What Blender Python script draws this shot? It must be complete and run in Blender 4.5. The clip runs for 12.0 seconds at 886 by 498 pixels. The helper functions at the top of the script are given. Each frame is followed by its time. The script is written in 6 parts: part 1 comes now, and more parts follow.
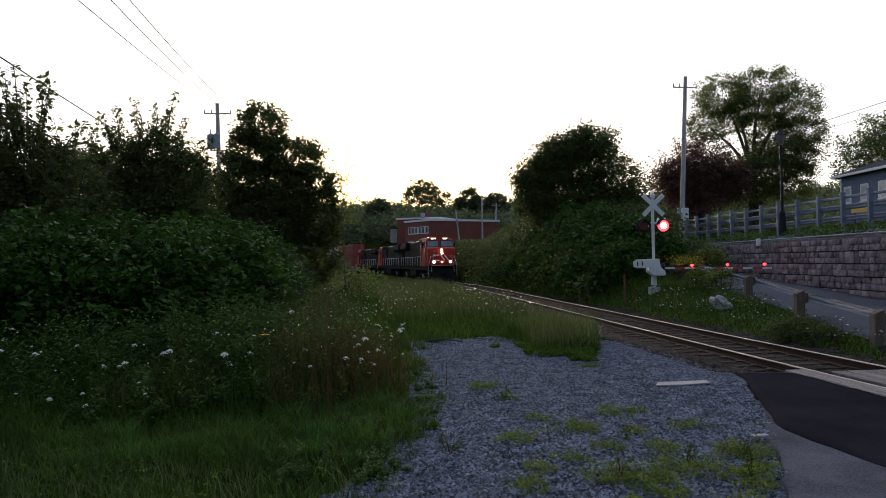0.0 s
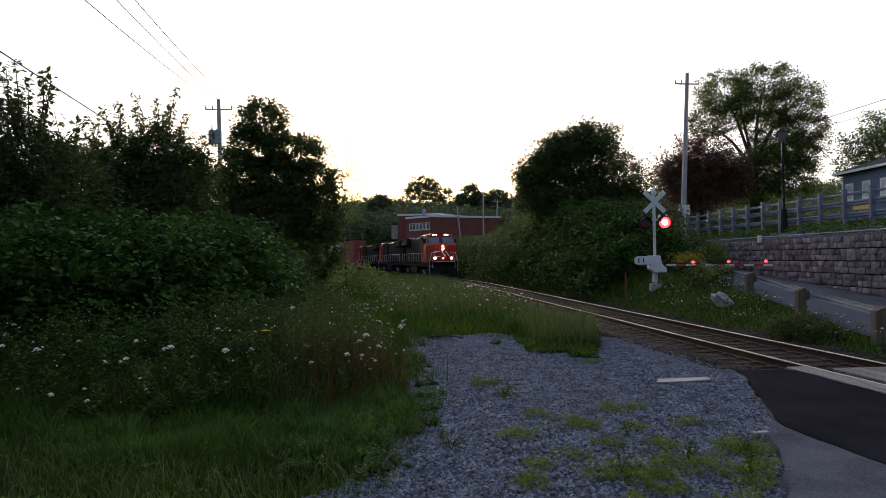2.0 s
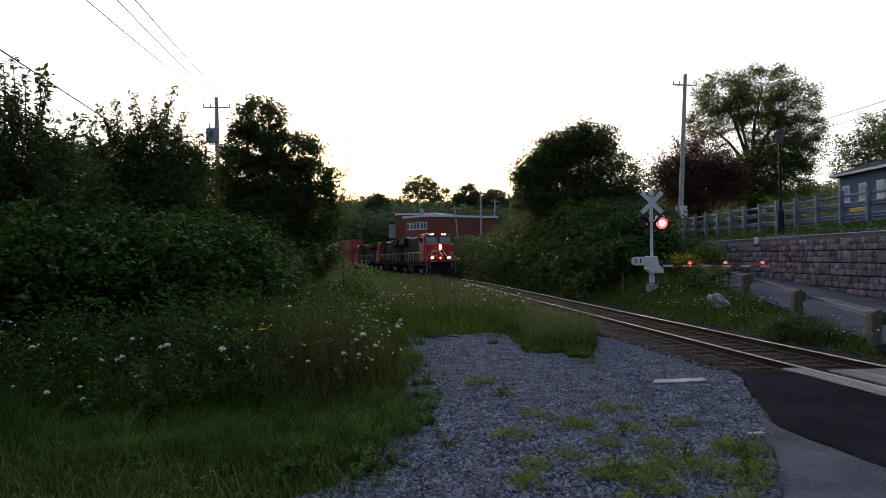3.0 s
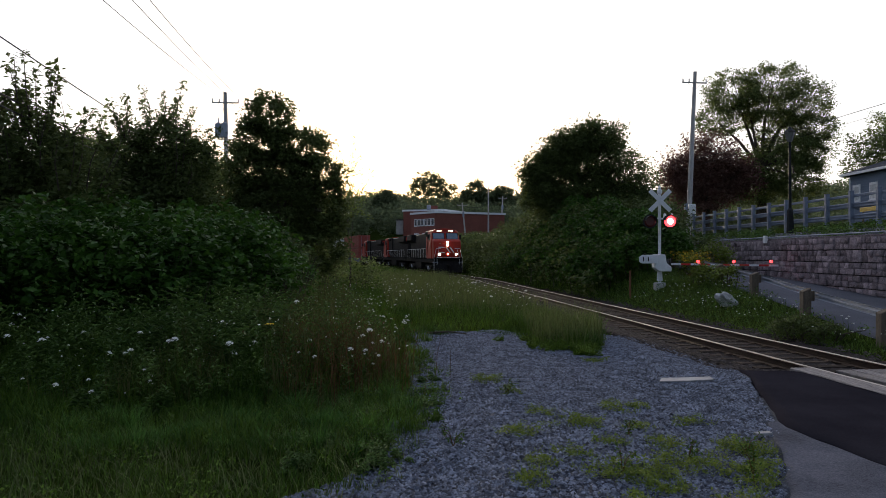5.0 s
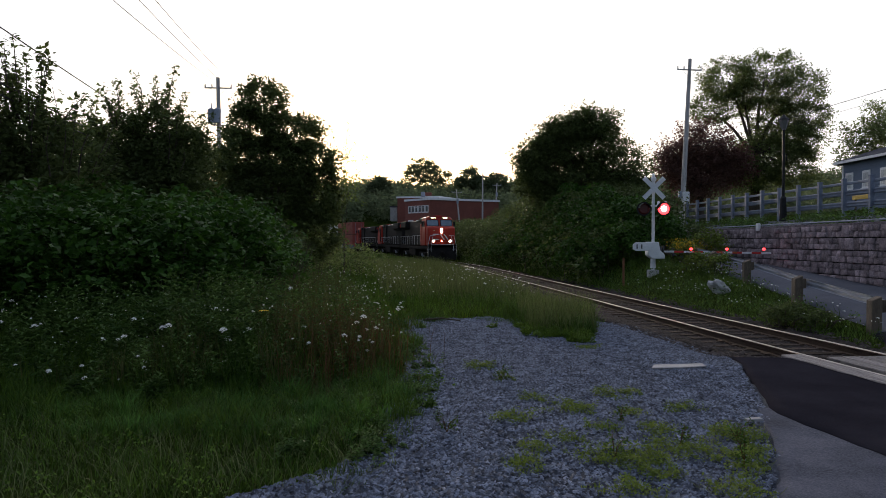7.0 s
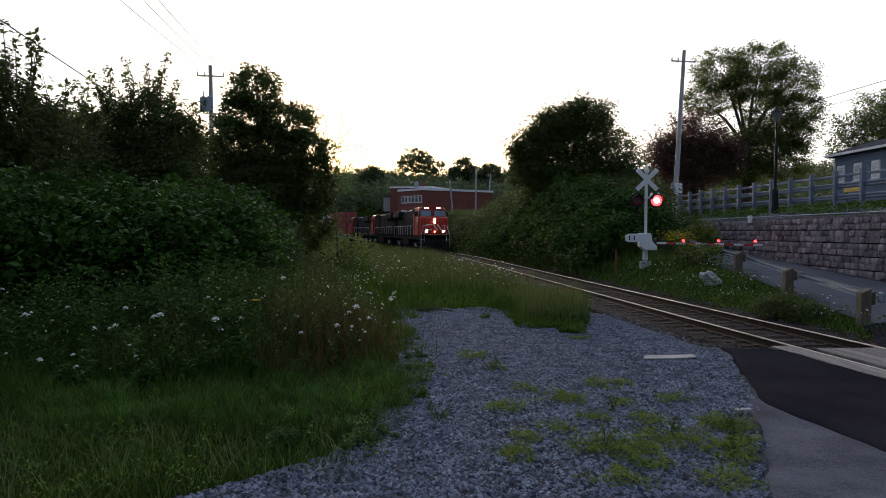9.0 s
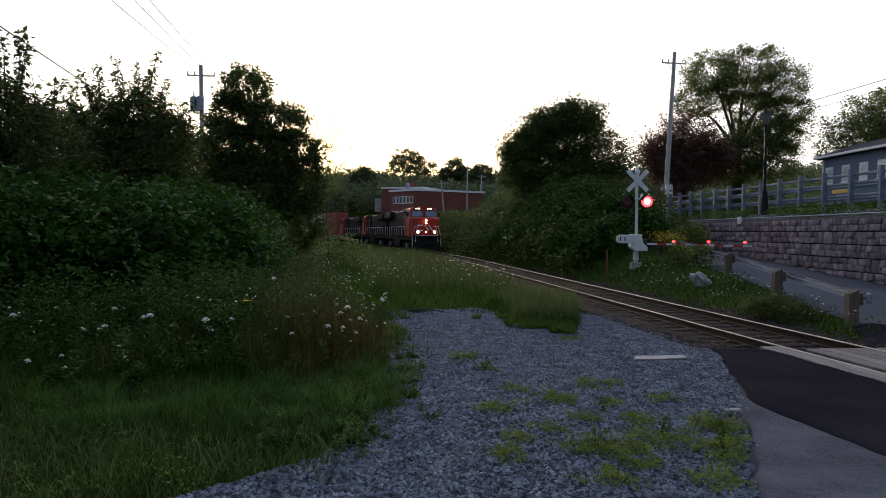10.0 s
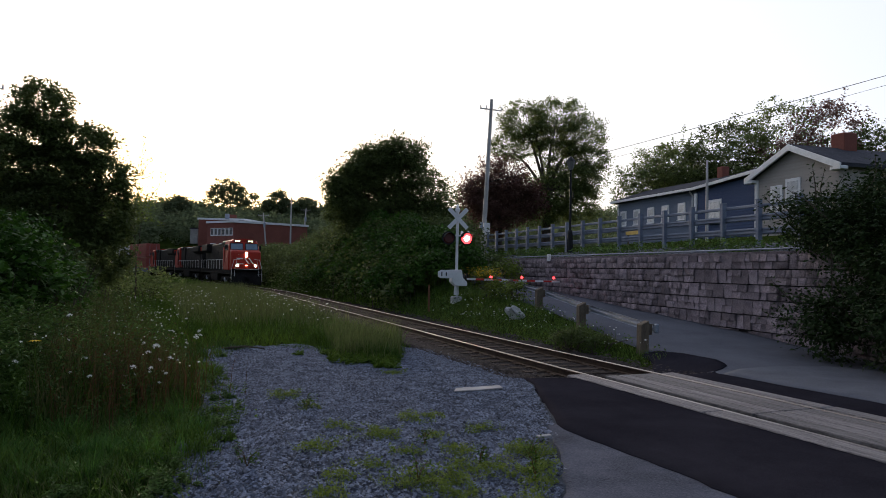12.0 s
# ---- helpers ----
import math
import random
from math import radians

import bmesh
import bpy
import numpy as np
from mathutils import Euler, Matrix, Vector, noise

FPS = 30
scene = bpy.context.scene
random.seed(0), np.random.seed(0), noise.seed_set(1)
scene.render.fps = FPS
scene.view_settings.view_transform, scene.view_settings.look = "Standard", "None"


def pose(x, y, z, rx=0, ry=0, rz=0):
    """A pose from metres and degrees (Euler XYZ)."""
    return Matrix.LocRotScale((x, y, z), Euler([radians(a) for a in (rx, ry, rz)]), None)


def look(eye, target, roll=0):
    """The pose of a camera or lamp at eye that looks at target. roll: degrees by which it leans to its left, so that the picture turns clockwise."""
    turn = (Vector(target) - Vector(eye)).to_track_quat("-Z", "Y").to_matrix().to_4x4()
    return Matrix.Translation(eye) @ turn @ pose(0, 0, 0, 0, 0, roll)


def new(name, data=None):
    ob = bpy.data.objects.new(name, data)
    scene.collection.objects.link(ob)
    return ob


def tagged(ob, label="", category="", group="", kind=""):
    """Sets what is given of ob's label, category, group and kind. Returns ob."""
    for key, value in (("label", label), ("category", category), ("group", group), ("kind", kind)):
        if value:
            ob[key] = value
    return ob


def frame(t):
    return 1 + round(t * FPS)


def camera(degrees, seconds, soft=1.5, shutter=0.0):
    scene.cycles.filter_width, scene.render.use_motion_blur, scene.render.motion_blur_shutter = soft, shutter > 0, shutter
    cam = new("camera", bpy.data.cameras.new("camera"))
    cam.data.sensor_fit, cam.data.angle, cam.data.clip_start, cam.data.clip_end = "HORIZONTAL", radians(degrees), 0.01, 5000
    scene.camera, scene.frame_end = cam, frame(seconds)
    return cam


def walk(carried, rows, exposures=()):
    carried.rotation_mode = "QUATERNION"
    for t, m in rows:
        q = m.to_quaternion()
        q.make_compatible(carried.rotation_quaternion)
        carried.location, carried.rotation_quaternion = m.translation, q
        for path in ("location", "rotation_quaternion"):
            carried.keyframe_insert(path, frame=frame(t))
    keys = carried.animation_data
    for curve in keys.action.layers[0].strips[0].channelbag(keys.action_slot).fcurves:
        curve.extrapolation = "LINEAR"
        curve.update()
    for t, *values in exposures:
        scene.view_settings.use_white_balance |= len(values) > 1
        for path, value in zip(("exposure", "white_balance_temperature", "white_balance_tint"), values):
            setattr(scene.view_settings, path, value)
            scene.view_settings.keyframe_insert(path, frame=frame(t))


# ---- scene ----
cam = camera(66.1, 12.0, soft=0.75)
EYE = (0.0, 0.0, 2.0)
# seconds, pitch, roll, yaw in degrees: the camera stands and turns
TURNS = [
    (0.0, 1.10, 0.90, 0.00), (0.5, 0.89, 0.92, 0.10), (1.0, 0.94, 0.71, 0.18), (1.5, 1.04, 0.77, 0.22),
    (2.0, 0.79, 0.78, 0.09), (2.5, 0.82, 0.59, -0.06), (3.0, 0.75, 0.46, -0.14), (5.0, 0.46, 0.01, 0.46),
    (5.5, 0.28, 0.15, 0.20), (6.0, -0.09, 0.20, 0.17), (6.5, -0.44, -0.01, 0.22), (7.0, -0.64, -0.12, -0.04),
    (9.0, -1.45, -0.43, -0.62), (9.5, -1.38, -0.36, -0.78), (10.0, -1.39, -0.52, -1.35), (10.5, -1.41, -0.80, -2.49),
    (11.0, -0.60, -0.84, -5.45), (11.5, 0.36, -0.52, -9.93), (12.0, 1.72, -1.03, -16.04)]
walk(cam, [(t, pose(*EYE, 90 + p, r, w)) for t, p, r, w in TURNS], exposures=[(0.0, 1.1), (12.0, 1.1)])

# ---- world and sun: dusk, the sun just down behind the far trees ----
world = bpy.data.worlds.new("dusk_sky")
scene.world = world
world.use_nodes = True
wn = world.node_tree
sky = wn.nodes.new("ShaderNodeTexSky")
sky.sky_type, sky.sun_disc = "NISHITA", False
sky.sun_elevation, sky.sun_rotation = radians(5.0), radians(-6.0)
sky.air_density, sky.dust_density, sky.ozone_density = 1.0, 3.0, 1.5
wn.links.new(sky.outputs["Color"], wn.nodes["Background"].inputs["Color"])
wn.nodes["Background"].inputs["Strength"].default_value = 0.04
# a thin veil of cloud: bright over the sunset, dim and bluish overhead and behind
veil, both = wn.nodes.new("ShaderNodeBackground"), wn.nodes.new("ShaderNodeAddShader")
veil.inputs["Strength"].default_value = 1.0
wtc, wdot, wramp = wn.nodes.new("ShaderNodeTexCoord"), wn.nodes.new("ShaderNodeVectorMath"), wn.nodes.new("ShaderNodeValToRGB")
wdot.operation = "DOT_PRODUCT"
wdot.inputs[1].default_value = (math.sin(radians(8)), math.cos(radians(8)), 0.0)
wramp.color_ramp.interpolation = "EASE"
wramp.color_ramp.elements[0].position, wramp.color_ramp.elements[0].color = 0.0, (0.10, 0.12, 0.17, 1)
wramp.color_ramp.elements[1].position, wramp.color_ramp.elements[1].color = 0.93, (0.445, 0.44, 0.46, 1)
wramp.color_ramp.elements.new(0.68).color = (0.375, 0.385, 0.45, 1)
wn.links.new(wtc.outputs["Generated"], wdot.inputs[0])
wn.links.new(wdot.outputs["Value"], wramp.inputs["Fac"])
wn.links.new(wramp.outputs["Color"], veil.inputs["Color"])
wn.links.new(wn.nodes["Background"].outputs[0], both.inputs[0])
wn.links.new(veil.outputs[0], both.inputs[1])
wn.links.new(both.outputs[0], wn.nodes["World Output"].inputs["Surface"])
sun_data = bpy.data.lights.new("low_sun", "SUN")
sun_data.energy, sun_data.angle, sun_data.color = 2.2, radians(20), (1.0, 0.84, 0.66)
sun = new("low_sun", sun_data)
sun.matrix_world = look((-5, 60, 8), (0, 0, 2))

# ---- materials ----
def mat(name, a, b, scale=4.0, rough=0.85, bump=0.3, fine=40.0, metal=0.0, leafy=0.0, island=0.0, emit=0.0, spec=0.4, stretch=(1, 1, 1), dist=0.01):
    """Two colours mixed by coarse and fine noise; island: spread of brightness from piece to piece."""
    m = bpy.data.materials.new(name)
    m.use_nodes = True
    nt = m.node_tree
    n, ln = nt.nodes, nt.links.new
    p = n["Principled BSDF"]
    p.inputs["Roughness"].default_value, p.inputs["Metallic"].default_value = rough, metal
    p.inputs["Specular IOR Level"].default_value = min(spec, 0.12) if leafy else spec
    tc, mp = n.new("ShaderNodeTexCoord"), n.new("ShaderNodeMapping")
    mp.inputs["Scale"].default_value = stretch
    ln(tc.outputs["Object"], mp.inputs["Vector"])
    def noise_of(s, detail):
        t = n.new("ShaderNodeTexNoise")
        t.inputs["Scale"].default_value, t.inputs["Detail"].default_value, t.inputs["Roughness"].default_value = s, detail, 0.65
        ln(mp.outputs["Vector"], t.inputs["Vector"])
        return t.outputs["Fac"]
    big, small = noise_of(scale, 4), noise_of(fine, 3)
    mix = n.new("ShaderNodeMath")
    mix.operation = "MULTIPLY_ADD"
    mix.inputs[1].default_value = 0.5
    half = n.new("ShaderNodeMath")
    half.operation = "MULTIPLY"
    half.inputs[1].default_value = 0.5
    ln(small, half.inputs[0]), ln(big, mix.inputs[0]), ln(half.outputs[0], mix.inputs[2])
    ramp = n.new("ShaderNodeValToRGB")
    ramp.color_ramp.elements[0].position, ramp.color_ramp.elements[1].position = 0.36, 0.64
    ramp.color_ramp.elements[0].color, ramp.color_ramp.elements[1].color = (*a, 1), (*b, 1)
    ln(mix.outputs[0], ramp.inputs["Fac"])
    col = ramp.outputs["Color"]
    if island:
        source = n.new("ShaderNodeNewGeometry").outputs["Random Per Island"] if leafy or island > 1 else n.new("ShaderNodeObjectInfo").outputs["Random"]
        mr = n.new("ShaderNodeMapRange")
        spread = island % 1 or 0.5
        mr.inputs["To Min"].default_value, mr.inputs["To Max"].default_value = 1 - spread, 1 + spread
        ln(source, mr.inputs["Value"])
        hs = n.new("ShaderNodeHueSaturation")
        ln(mr.outputs[0], hs.inputs["Value"]), ln(col, hs.inputs["Color"])
        col = hs.outputs["Color"]
    ln(col, p.inputs["Base Color"])
    if bump:
        bp = n.new("ShaderNodeBump")
        bp.inputs["Strength"].default_value, bp.inputs["Distance"].default_value = bump, dist
        ln(small, bp.inputs["Height"]), ln(bp.outputs["Normal"], p.inputs["Normal"])
    if leafy:
        tr, ms = n.new("ShaderNodeBsdfTranslucent"), n.new("ShaderNodeMixShader")
        ms.inputs["Fac"].default_value = leafy
        ln(col, tr.inputs["Color"]), ln(p.outputs[0], ms.inputs[1]), ln(tr.outputs[0], ms.inputs[2])
        ln(ms.outputs[0], n["Material Output"].inputs["Surface"])
    if emit:
        p.inputs["Emission Strength"].default_value = emit
        p.inputs["Emission Color"].default_value = (*a, 1)
    return m


EARTH = mat("meadow_earth", (0.014, 0.024, 0.005), (0.036, 0.05, 0.01), 0.9, 0.95, 0.6, 18, spec=0.0)
# bed under the loose stones is darkened to paint the shade in their gaps
GRAVEL = mat("gap_shade_stone_bed", (0.014, 0.017, 0.025), (0.075, 0.084, 0.11), 1.2, 0.9, 1.0, 95, dist=0.02, spec=0.2)
STONE = mat("crushed_stone", (0.033, 0.04, 0.06), (0.17, 0.192, 0.25), 3, 0.9, 0.4, 60, island=1.8, spec=0.2)
BALLAST = mat("rusty_ballast", (0.018, 0.015, 0.014), (0.055, 0.047, 0.044), 1.5, 0.95, 1.0, 40, dist=0.03, spec=0.05)
ASPHALT = mat("fresh_asphalt", (0.016, 0.0148, 0.019), (0.033, 0.0305, 0.038), 0.7, 0.95, 0.8, 70, dist=0.006, spec=0.0)
OLD_ASPHALT = mat("worn_asphalt", (0.034, 0.039, 0.056), (0.112, 0.12, 0.158), 1.1, 0.95, 1.0, 48, dist=0.01, spec=0.08)
RAMP = mat("pale_asphalt", (0.062, 0.067, 0.085), (0.118, 0.124, 0.15), 0.5, 0.95, 0.4, 90, dist=0.004, spec=0.15)
CONCRETE = mat("stained_concrete", (0.26, 0.26, 0.26), (0.44, 0.43, 0.41), 1.2, 0.9, 0.4, 60)
PLANK = mat("weathered_crossing_plank", (0.06, 0.053, 0.056), (0.27, 0.243, 0.238), 2.0, 0.85, 0.8, 14, island=0.2, stretch=(7, 0.6, 1))
TIE = mat("creosoted_tie", (0.018, 0.013, 0.011), (0.06, 0.044, 0.036), 3, 0.9, 0.6, 25, island=0.3, stretch=(1, 8, 1), spec=0.08)
RUST = mat("rusty_rail", (0.022, 0.013, 0.01), (0.055, 0.032, 0.023), 5, 0.85, 0.4, 60, spec=0.2)
SHINE = mat("polished_rail_head", (0.26, 0.22, 0.20), (0.42, 0.37, 0.34), 3, 0.36, 0.05, 60, metal=1.0)
BLOCK = mat("split_face_block", (0.14, 0.113, 0.122), (0.36, 0.29, 0.305), 3.0, 0.95, 1.0, 22, island=0.4, dist=0.04, spec=0.2)
MORTAR = mat("dark_joint", (0.03, 0.027, 0.027), (0.06, 0.055, 0.055), 3, 0.95, 0.3)
GALV = mat("galvanized_steel", (0.2, 0.225, 0.28), (0.33, 0.36, 0.42), 2, 0.6, 0.1, 30, metal=0.3)
TIMBER = mat("weathered_timber_post", (0.08, 0.06, 0.045), (0.18, 0.14, 0.10), 3, 0.9, 0.5, 20, stretch=(4, 4, 0.6))
POLEWOOD = mat("grey_pole_wood", (0.30, 0.28, 0.27), (0.56, 0.52, 0.5), 2, 0.9, 0.5, 16, stretch=(4, 4, 0.3))
SILVER = mat("aluminium_paint", (0.55, 0.55, 0.57), (0.74, 0.74, 0.76), 3, 0.5, 0.1, 40)
WHITE = mat("white_paint", (0.62, 0.62, 0.63), (0.8, 0.8, 0.8), 3, 0.5, 0.1, 40)
BLACK = mat("black_paint", (0.008, 0.008, 0.009), (0.02, 0.02, 0.022), 4, 0.6, 0.15, 50, spec=0.2)
REDPAINT = mat("red_reflective_paint", (0.42, 0.02, 0.018), (0.55, 0.035, 0.028), 4, 0.45, 0.1, 40)
LAMPRED = mat("lit_red_lens", (1.0, 0.03, 0.035), (1.0, 0.03, 0.035), 4, 0.3, 0.0, emit=3.5)
LAMPCORE = mat("lit_red_core", (1.0, 0.42, 0.38), (1.0, 0.42, 0.38), 4, 0.3, 0.0, emit=12.0)
DARKLENS = mat("unlit_red_lens", (0.06, 0.008, 0.008), (0.09, 0.012, 0.012), 4, 0.25, 0.0)
HEADLIGHT = mat("lit_headlight", (1.0, 0.74, 0.46), (1.0, 0.74, 0.46), 4, 0.3, 0.0, emit=14.0)
NUMBERGLOW = mat("lit_number_board", (1.0, 0.80, 0.52), (1.0, 0.80, 0.52), 4, 0.3, 0.0, emit=1.6)
LOCORED = mat("locomotive_red", (0.30, 0.02, 0.012), (0.40, 0.035, 0.018), 1.5, 0.5, 0.1, 25, spec=0.2)
LOCODARK = mat("locomotive_black", (0.010, 0.009, 0.009), (0.026, 0.023, 0.022), 1.5, 0.75, 0.2, 25, spec=0.06)
LOCOGREY = mat("underframe_grime", (0.010, 0.009, 0.009), (0.03, 0.027, 0.025), 2, 0.9, 0.4, 25, spec=0.05)
BRICK = mat("red_brick", (0.16, 0.05, 0.038), (0.24, 0.082, 0.06), 0.5, 0.9, 0.5, 12)
GLASS = mat("dark_window_glass", (0.02, 0.025, 0.03), (0.04, 0.045, 0.05), 1, 0.08, 0.0, 5, spec=0.7)
# windshield colour carries a painted blue sky reflection
CABGLASS = mat("sky_tinted_cab_glass", (0.10, 0.16, 0.22), (0.16, 0.22, 0.28), 1, 0.12, 0.0, 5, spec=0.8)
SIDING = mat("slate_blue_siding", (0.115, 0.145, 0.205), (0.15, 0.185, 0.25), 1.0, 0.8, 0.3, 20, stretch=(0.2, 0.2, 6))
NAVY = mat("deep_blue_siding", (0.035, 0.06, 0.13), (0.055, 0.085, 0.17), 1.0, 0.8, 0.3, 20, stretch=(0.2, 0.2, 6))
BEIGE = mat("taupe_siding", (0.30, 0.27, 0.25), (0.38, 0.35, 0.32), 1.0, 0.8, 0.3, 20, stretch=(0.2, 0.2, 6))
SHINGLE = mat("asphalt_shingle", (0.035, 0.035, 0.042), (0.075, 0.075, 0.09), 2, 0.9, 0.6, 14, spec=0.08)
BARK = mat("tree_bark", (0.035, 0.026, 0.02), (0.10, 0.08, 0.062), 3, 0.95, 0.8, 14, stretch=(3, 3, 0.5), dist=0.03)
LEAF = mat("deciduous_leaf", (0.09, 0.122, 0.04), (0.17, 0.21, 0.07), 0.35, 0.6, 0.0, 3, leafy=0.5, island=0.35)
LEAFDARK = mat("dark_leaf", (0.058, 0.08, 0.026), (0.112, 0.142, 0.045), 0.35, 0.6, 0.0, 3, leafy=0.42, island=0.35)
BANKGRASS = mat("lush_bank_grass", (0.05, 0.105, 0.017), (0.15, 0.215, 0.036), 0.7, 0.6, 0.0, 5, leafy=0.35, island=0.45)
# darker leaf copy: shade on the two wall-end shrubs is put into the colour
SHADELEAF = mat("shaded_shrub_leaf", (0.02, 0.036, 0.012), (0.04, 0.066, 0.02), 0.35, 0.6, 0.0, 3, leafy=0.15, island=0.35)
PALEGRASS = mat("pale_bent_grass", (0.075, 0.105, 0.03), (0.15, 0.165, 0.06), 0.6, 0.6, 0.0, 5, leafy=0.3, island=0.4)
# house panes: pale blinds plus a sky reflection painted into the base colour
SHEENPANE = mat("blind_and_sky_sheen_pane", (0.34, 0.35, 0.37), (0.72, 0.72, 0.71), 1.5, 0.15, 0.0, 8, spec=0.6)
KNOTWEED = mat("knotweed_leaf", (0.02, 0.055, 0.008), (0.062, 0.135, 0.017), 0.5, 0.5, 0.0, 4, leafy=0.3, island=0.35)
COPPER = mat("copper_beech_leaf", (0.12, 0.06, 0.055), (0.20, 0.11, 0.085), 0.4, 0.6, 0.0, 3, leafy=0.3, island=0.35)
# hillside leaves are paler because distance haze is mixed into their colour
HAZYLEAF = mat("hazy_wood_leaf", (0.10, 0.13, 0.07), (0.15, 0.18, 0.09), 0.06, 0.8, 0.0, 0.6, leafy=0.5, island=0.3)
GRASS = mat("meadow_grass", (0.024, 0.062, 0.008), (0.095, 0.155, 0.018), 0.5, 0.6, 0.0, 5, leafy=0.3, island=0.5)
DRYGRASS = mat("seeding_tall_grass", (0.055, 0.066, 0.018), (0.12, 0.112, 0.045), 0.6, 0.7, 0.0, 5, leafy=0.3, island=0.4)
RUSSET = mat("russet_dock", (0.07, 0.036, 0.016), (0.145, 0.072, 0.032), 1, 0.7, 0.0, 5, leafy=0.25, island=0.35)
WEED = mat("yellow_green_weed", (0.10, 0.15, 0.024), (0.19, 0.235, 0.045), 1, 0.65, 0.0, 8, leafy=0.3, island=0.35)
PETAL = mat("white_umbel", (0.62, 0.62, 0.56), (0.8, 0.8, 0.75), 8, 0.7, 0.0, leafy=0.3, island=0.15)
YELLOW = mat("yellow_petal", (0.7, 0.42, 0.02), (0.8, 0.55, 0.03), 8, 0.6, 0.0, leafy=0.3, island=0.2)
CONTRED = mat("oxide_red_container", (0.21, 0.04, 0.03), (0.30, 0.06, 0.045), 0.8, 0.6, 0.2, 20)
CONTWHITE = mat("grey_white_container", (0.42, 0.43, 0.43), (0.58, 0.58, 0.57), 0.8, 0.55, 0.2, 20)
CONTBLUE = mat("dark_blue_container", (0.03, 0.05, 0.12), (0.05, 0.08, 0.17), 0.8, 0.6, 0.2, 20)
WIRE = mat("black_cable", (0.015, 0.015, 0.016), (0.03, 0.03, 0.03), 5, 0.7, 0.0)
ROCK = mat("pale_boulder", (0.34, 0.33, 0.33), (0.55, 0.54, 0.53), 3, 0.9, 0.8, 18, dist=0.03)
CARD = mat("damp_plywood", (0.24, 0.235, 0.24), (0.4, 0.39, 0.39), 3, 0.85, 0.3, 30)

# ---- builders ----
def smooth(a, b, v):
    u = min(1.0, max(0.0, (v - a) / (b - a)))
    return u * u * (3 - 2 * u)


def mesh_of(name, bm, material):
    me = bpy.data.meshes.new(name)
    bm.to_mesh(me)
    bm.free()
    me.materials.append(material)
    return me


def part(name, bm, material, parent, label=""):
    ob = new(name, mesh_of(name, bm, material))
    ob.parent = parent
    return tagged(ob, label)


def thing(name, label, category, m=None, group="", kind=""):
    ob = new(name)
    ob.empty_display_size = 0.2
    if m is not None:
        ob.matrix_basis = m
    return tagged(ob, label, category, group, kind)


def solid(name, bm, material, label, category, group="", kind=""):
    return tagged(new(name, mesh_of(name, bm, material)), label, category, group, kind)


def box(bm, c, s, bevel=0.0, turn=None):
    m = Matrix.Translation(c) @ (turn or Matrix.Identity(4)) @ Matrix.Diagonal((*s, 1))
    made = bmesh.ops.create_cube(bm, size=1.0, matrix=m)
    if bevel:
        vs = set(made["verts"])
        es = [e for e in bm.edges if e.verts[0] in vs and e.verts[1] in vs]
        bmesh.ops.bevel(bm, geom=es, offset=bevel, segments=1, affect="EDGES", profile=0.5)
    return bm


def boxed(c, s, bevel=0.0, turn=None):
    return box(bmesh.new(), c, s, bevel, turn)


def tube(bm, pts, radii, seg=6):
    """A tapered tube along points, closed at both ends."""
    pts = [Vector(p) for p in pts]
    if not hasattr(radii, "__len__"):
        radii = [radii] * len(pts)
    rings = []
    for i, p in enumerate(pts):
        d = (pts[min(i + 1, len(pts) - 1)] - pts[max(i - 1, 0)]).normalized()
        u = d.orthogonal().normalized() if i == 0 else (u - d * u.dot(d)).normalized()
        w = d.cross(u)
        rings.append([bm.verts.new(p + radii[i] * (math.cos(2 * math.pi * k / seg) * u + math.sin(2 * math.pi * k / seg) * w)) for k in range(seg)])
    for a, b in zip(rings[:-1], rings[1:]):
        for k in range(seg):
            bm.faces.new((a[k], a[(k + 1) % seg], b[(k + 1) % seg], b[k]))
    bm.faces.new(rings[0][::-1]), bm.faces.new(rings[-1])
    return bm


def rod(pts, r, seg=6):
    return tube(bmesh.new(), pts, r, seg)


def prism(outline, axis, a, b, bevel=0.0):
    """A closed outline pushed from a to b along an axis (0 x, 1 y, 2 z); the outline lies in the other two."""
    bm = bmesh.new()
    def at(p, v):
        q = list(p)
        q.insert(axis, v)
        return q
    lo = [bm.verts.new(at(p, a)) for p in outline]
    hi = [bm.verts.new(at(p, b)) for p in outline]
    n = len(outline)
    bm.faces.new(lo), bm.faces.new(hi[::-1])
    for i in range(n):
        bm.faces.new((lo[i], hi[i], hi[(i + 1) % n], lo[(i + 1) % n]))
    bmesh.ops.recalc_face_normals(bm, faces=bm.faces)
    if bevel:
        bmesh.ops.bevel(bm, geom=list(bm.edges), offset=bevel, segments=1, affect="EDGES", profile=0.5)
    return bm


def raw(name, verts, faces, material):
    """An object from arrays; all faces have the same number of corners."""
    verts, faces = np.asarray(verts, np.float32), np.asarray(faces, np.int32)
    me = bpy.data.meshes.new(name)
    k = faces.shape[1]
    me.vertices.add(len(verts)), me.loops.add(faces.size), me.polygons.add(len(faces))
    me.vertices.foreach_set("co", verts.ravel())
    me.loops.foreach_set("vertex_index", faces.ravel())
    me.polygons.foreach_set("loop_start", np.arange(0, faces.size, k, dtype=np.int32))
    me.polygons.foreach_set("loop_total", np.full(len(faces), k, np.int32))
    me.update(calc_edges=True)
    me.materials.append(material)
    return new(name, me)


def unit(v):
    return v / (np.linalg.norm(v, axis=1, keepdims=True) + 1e-9)


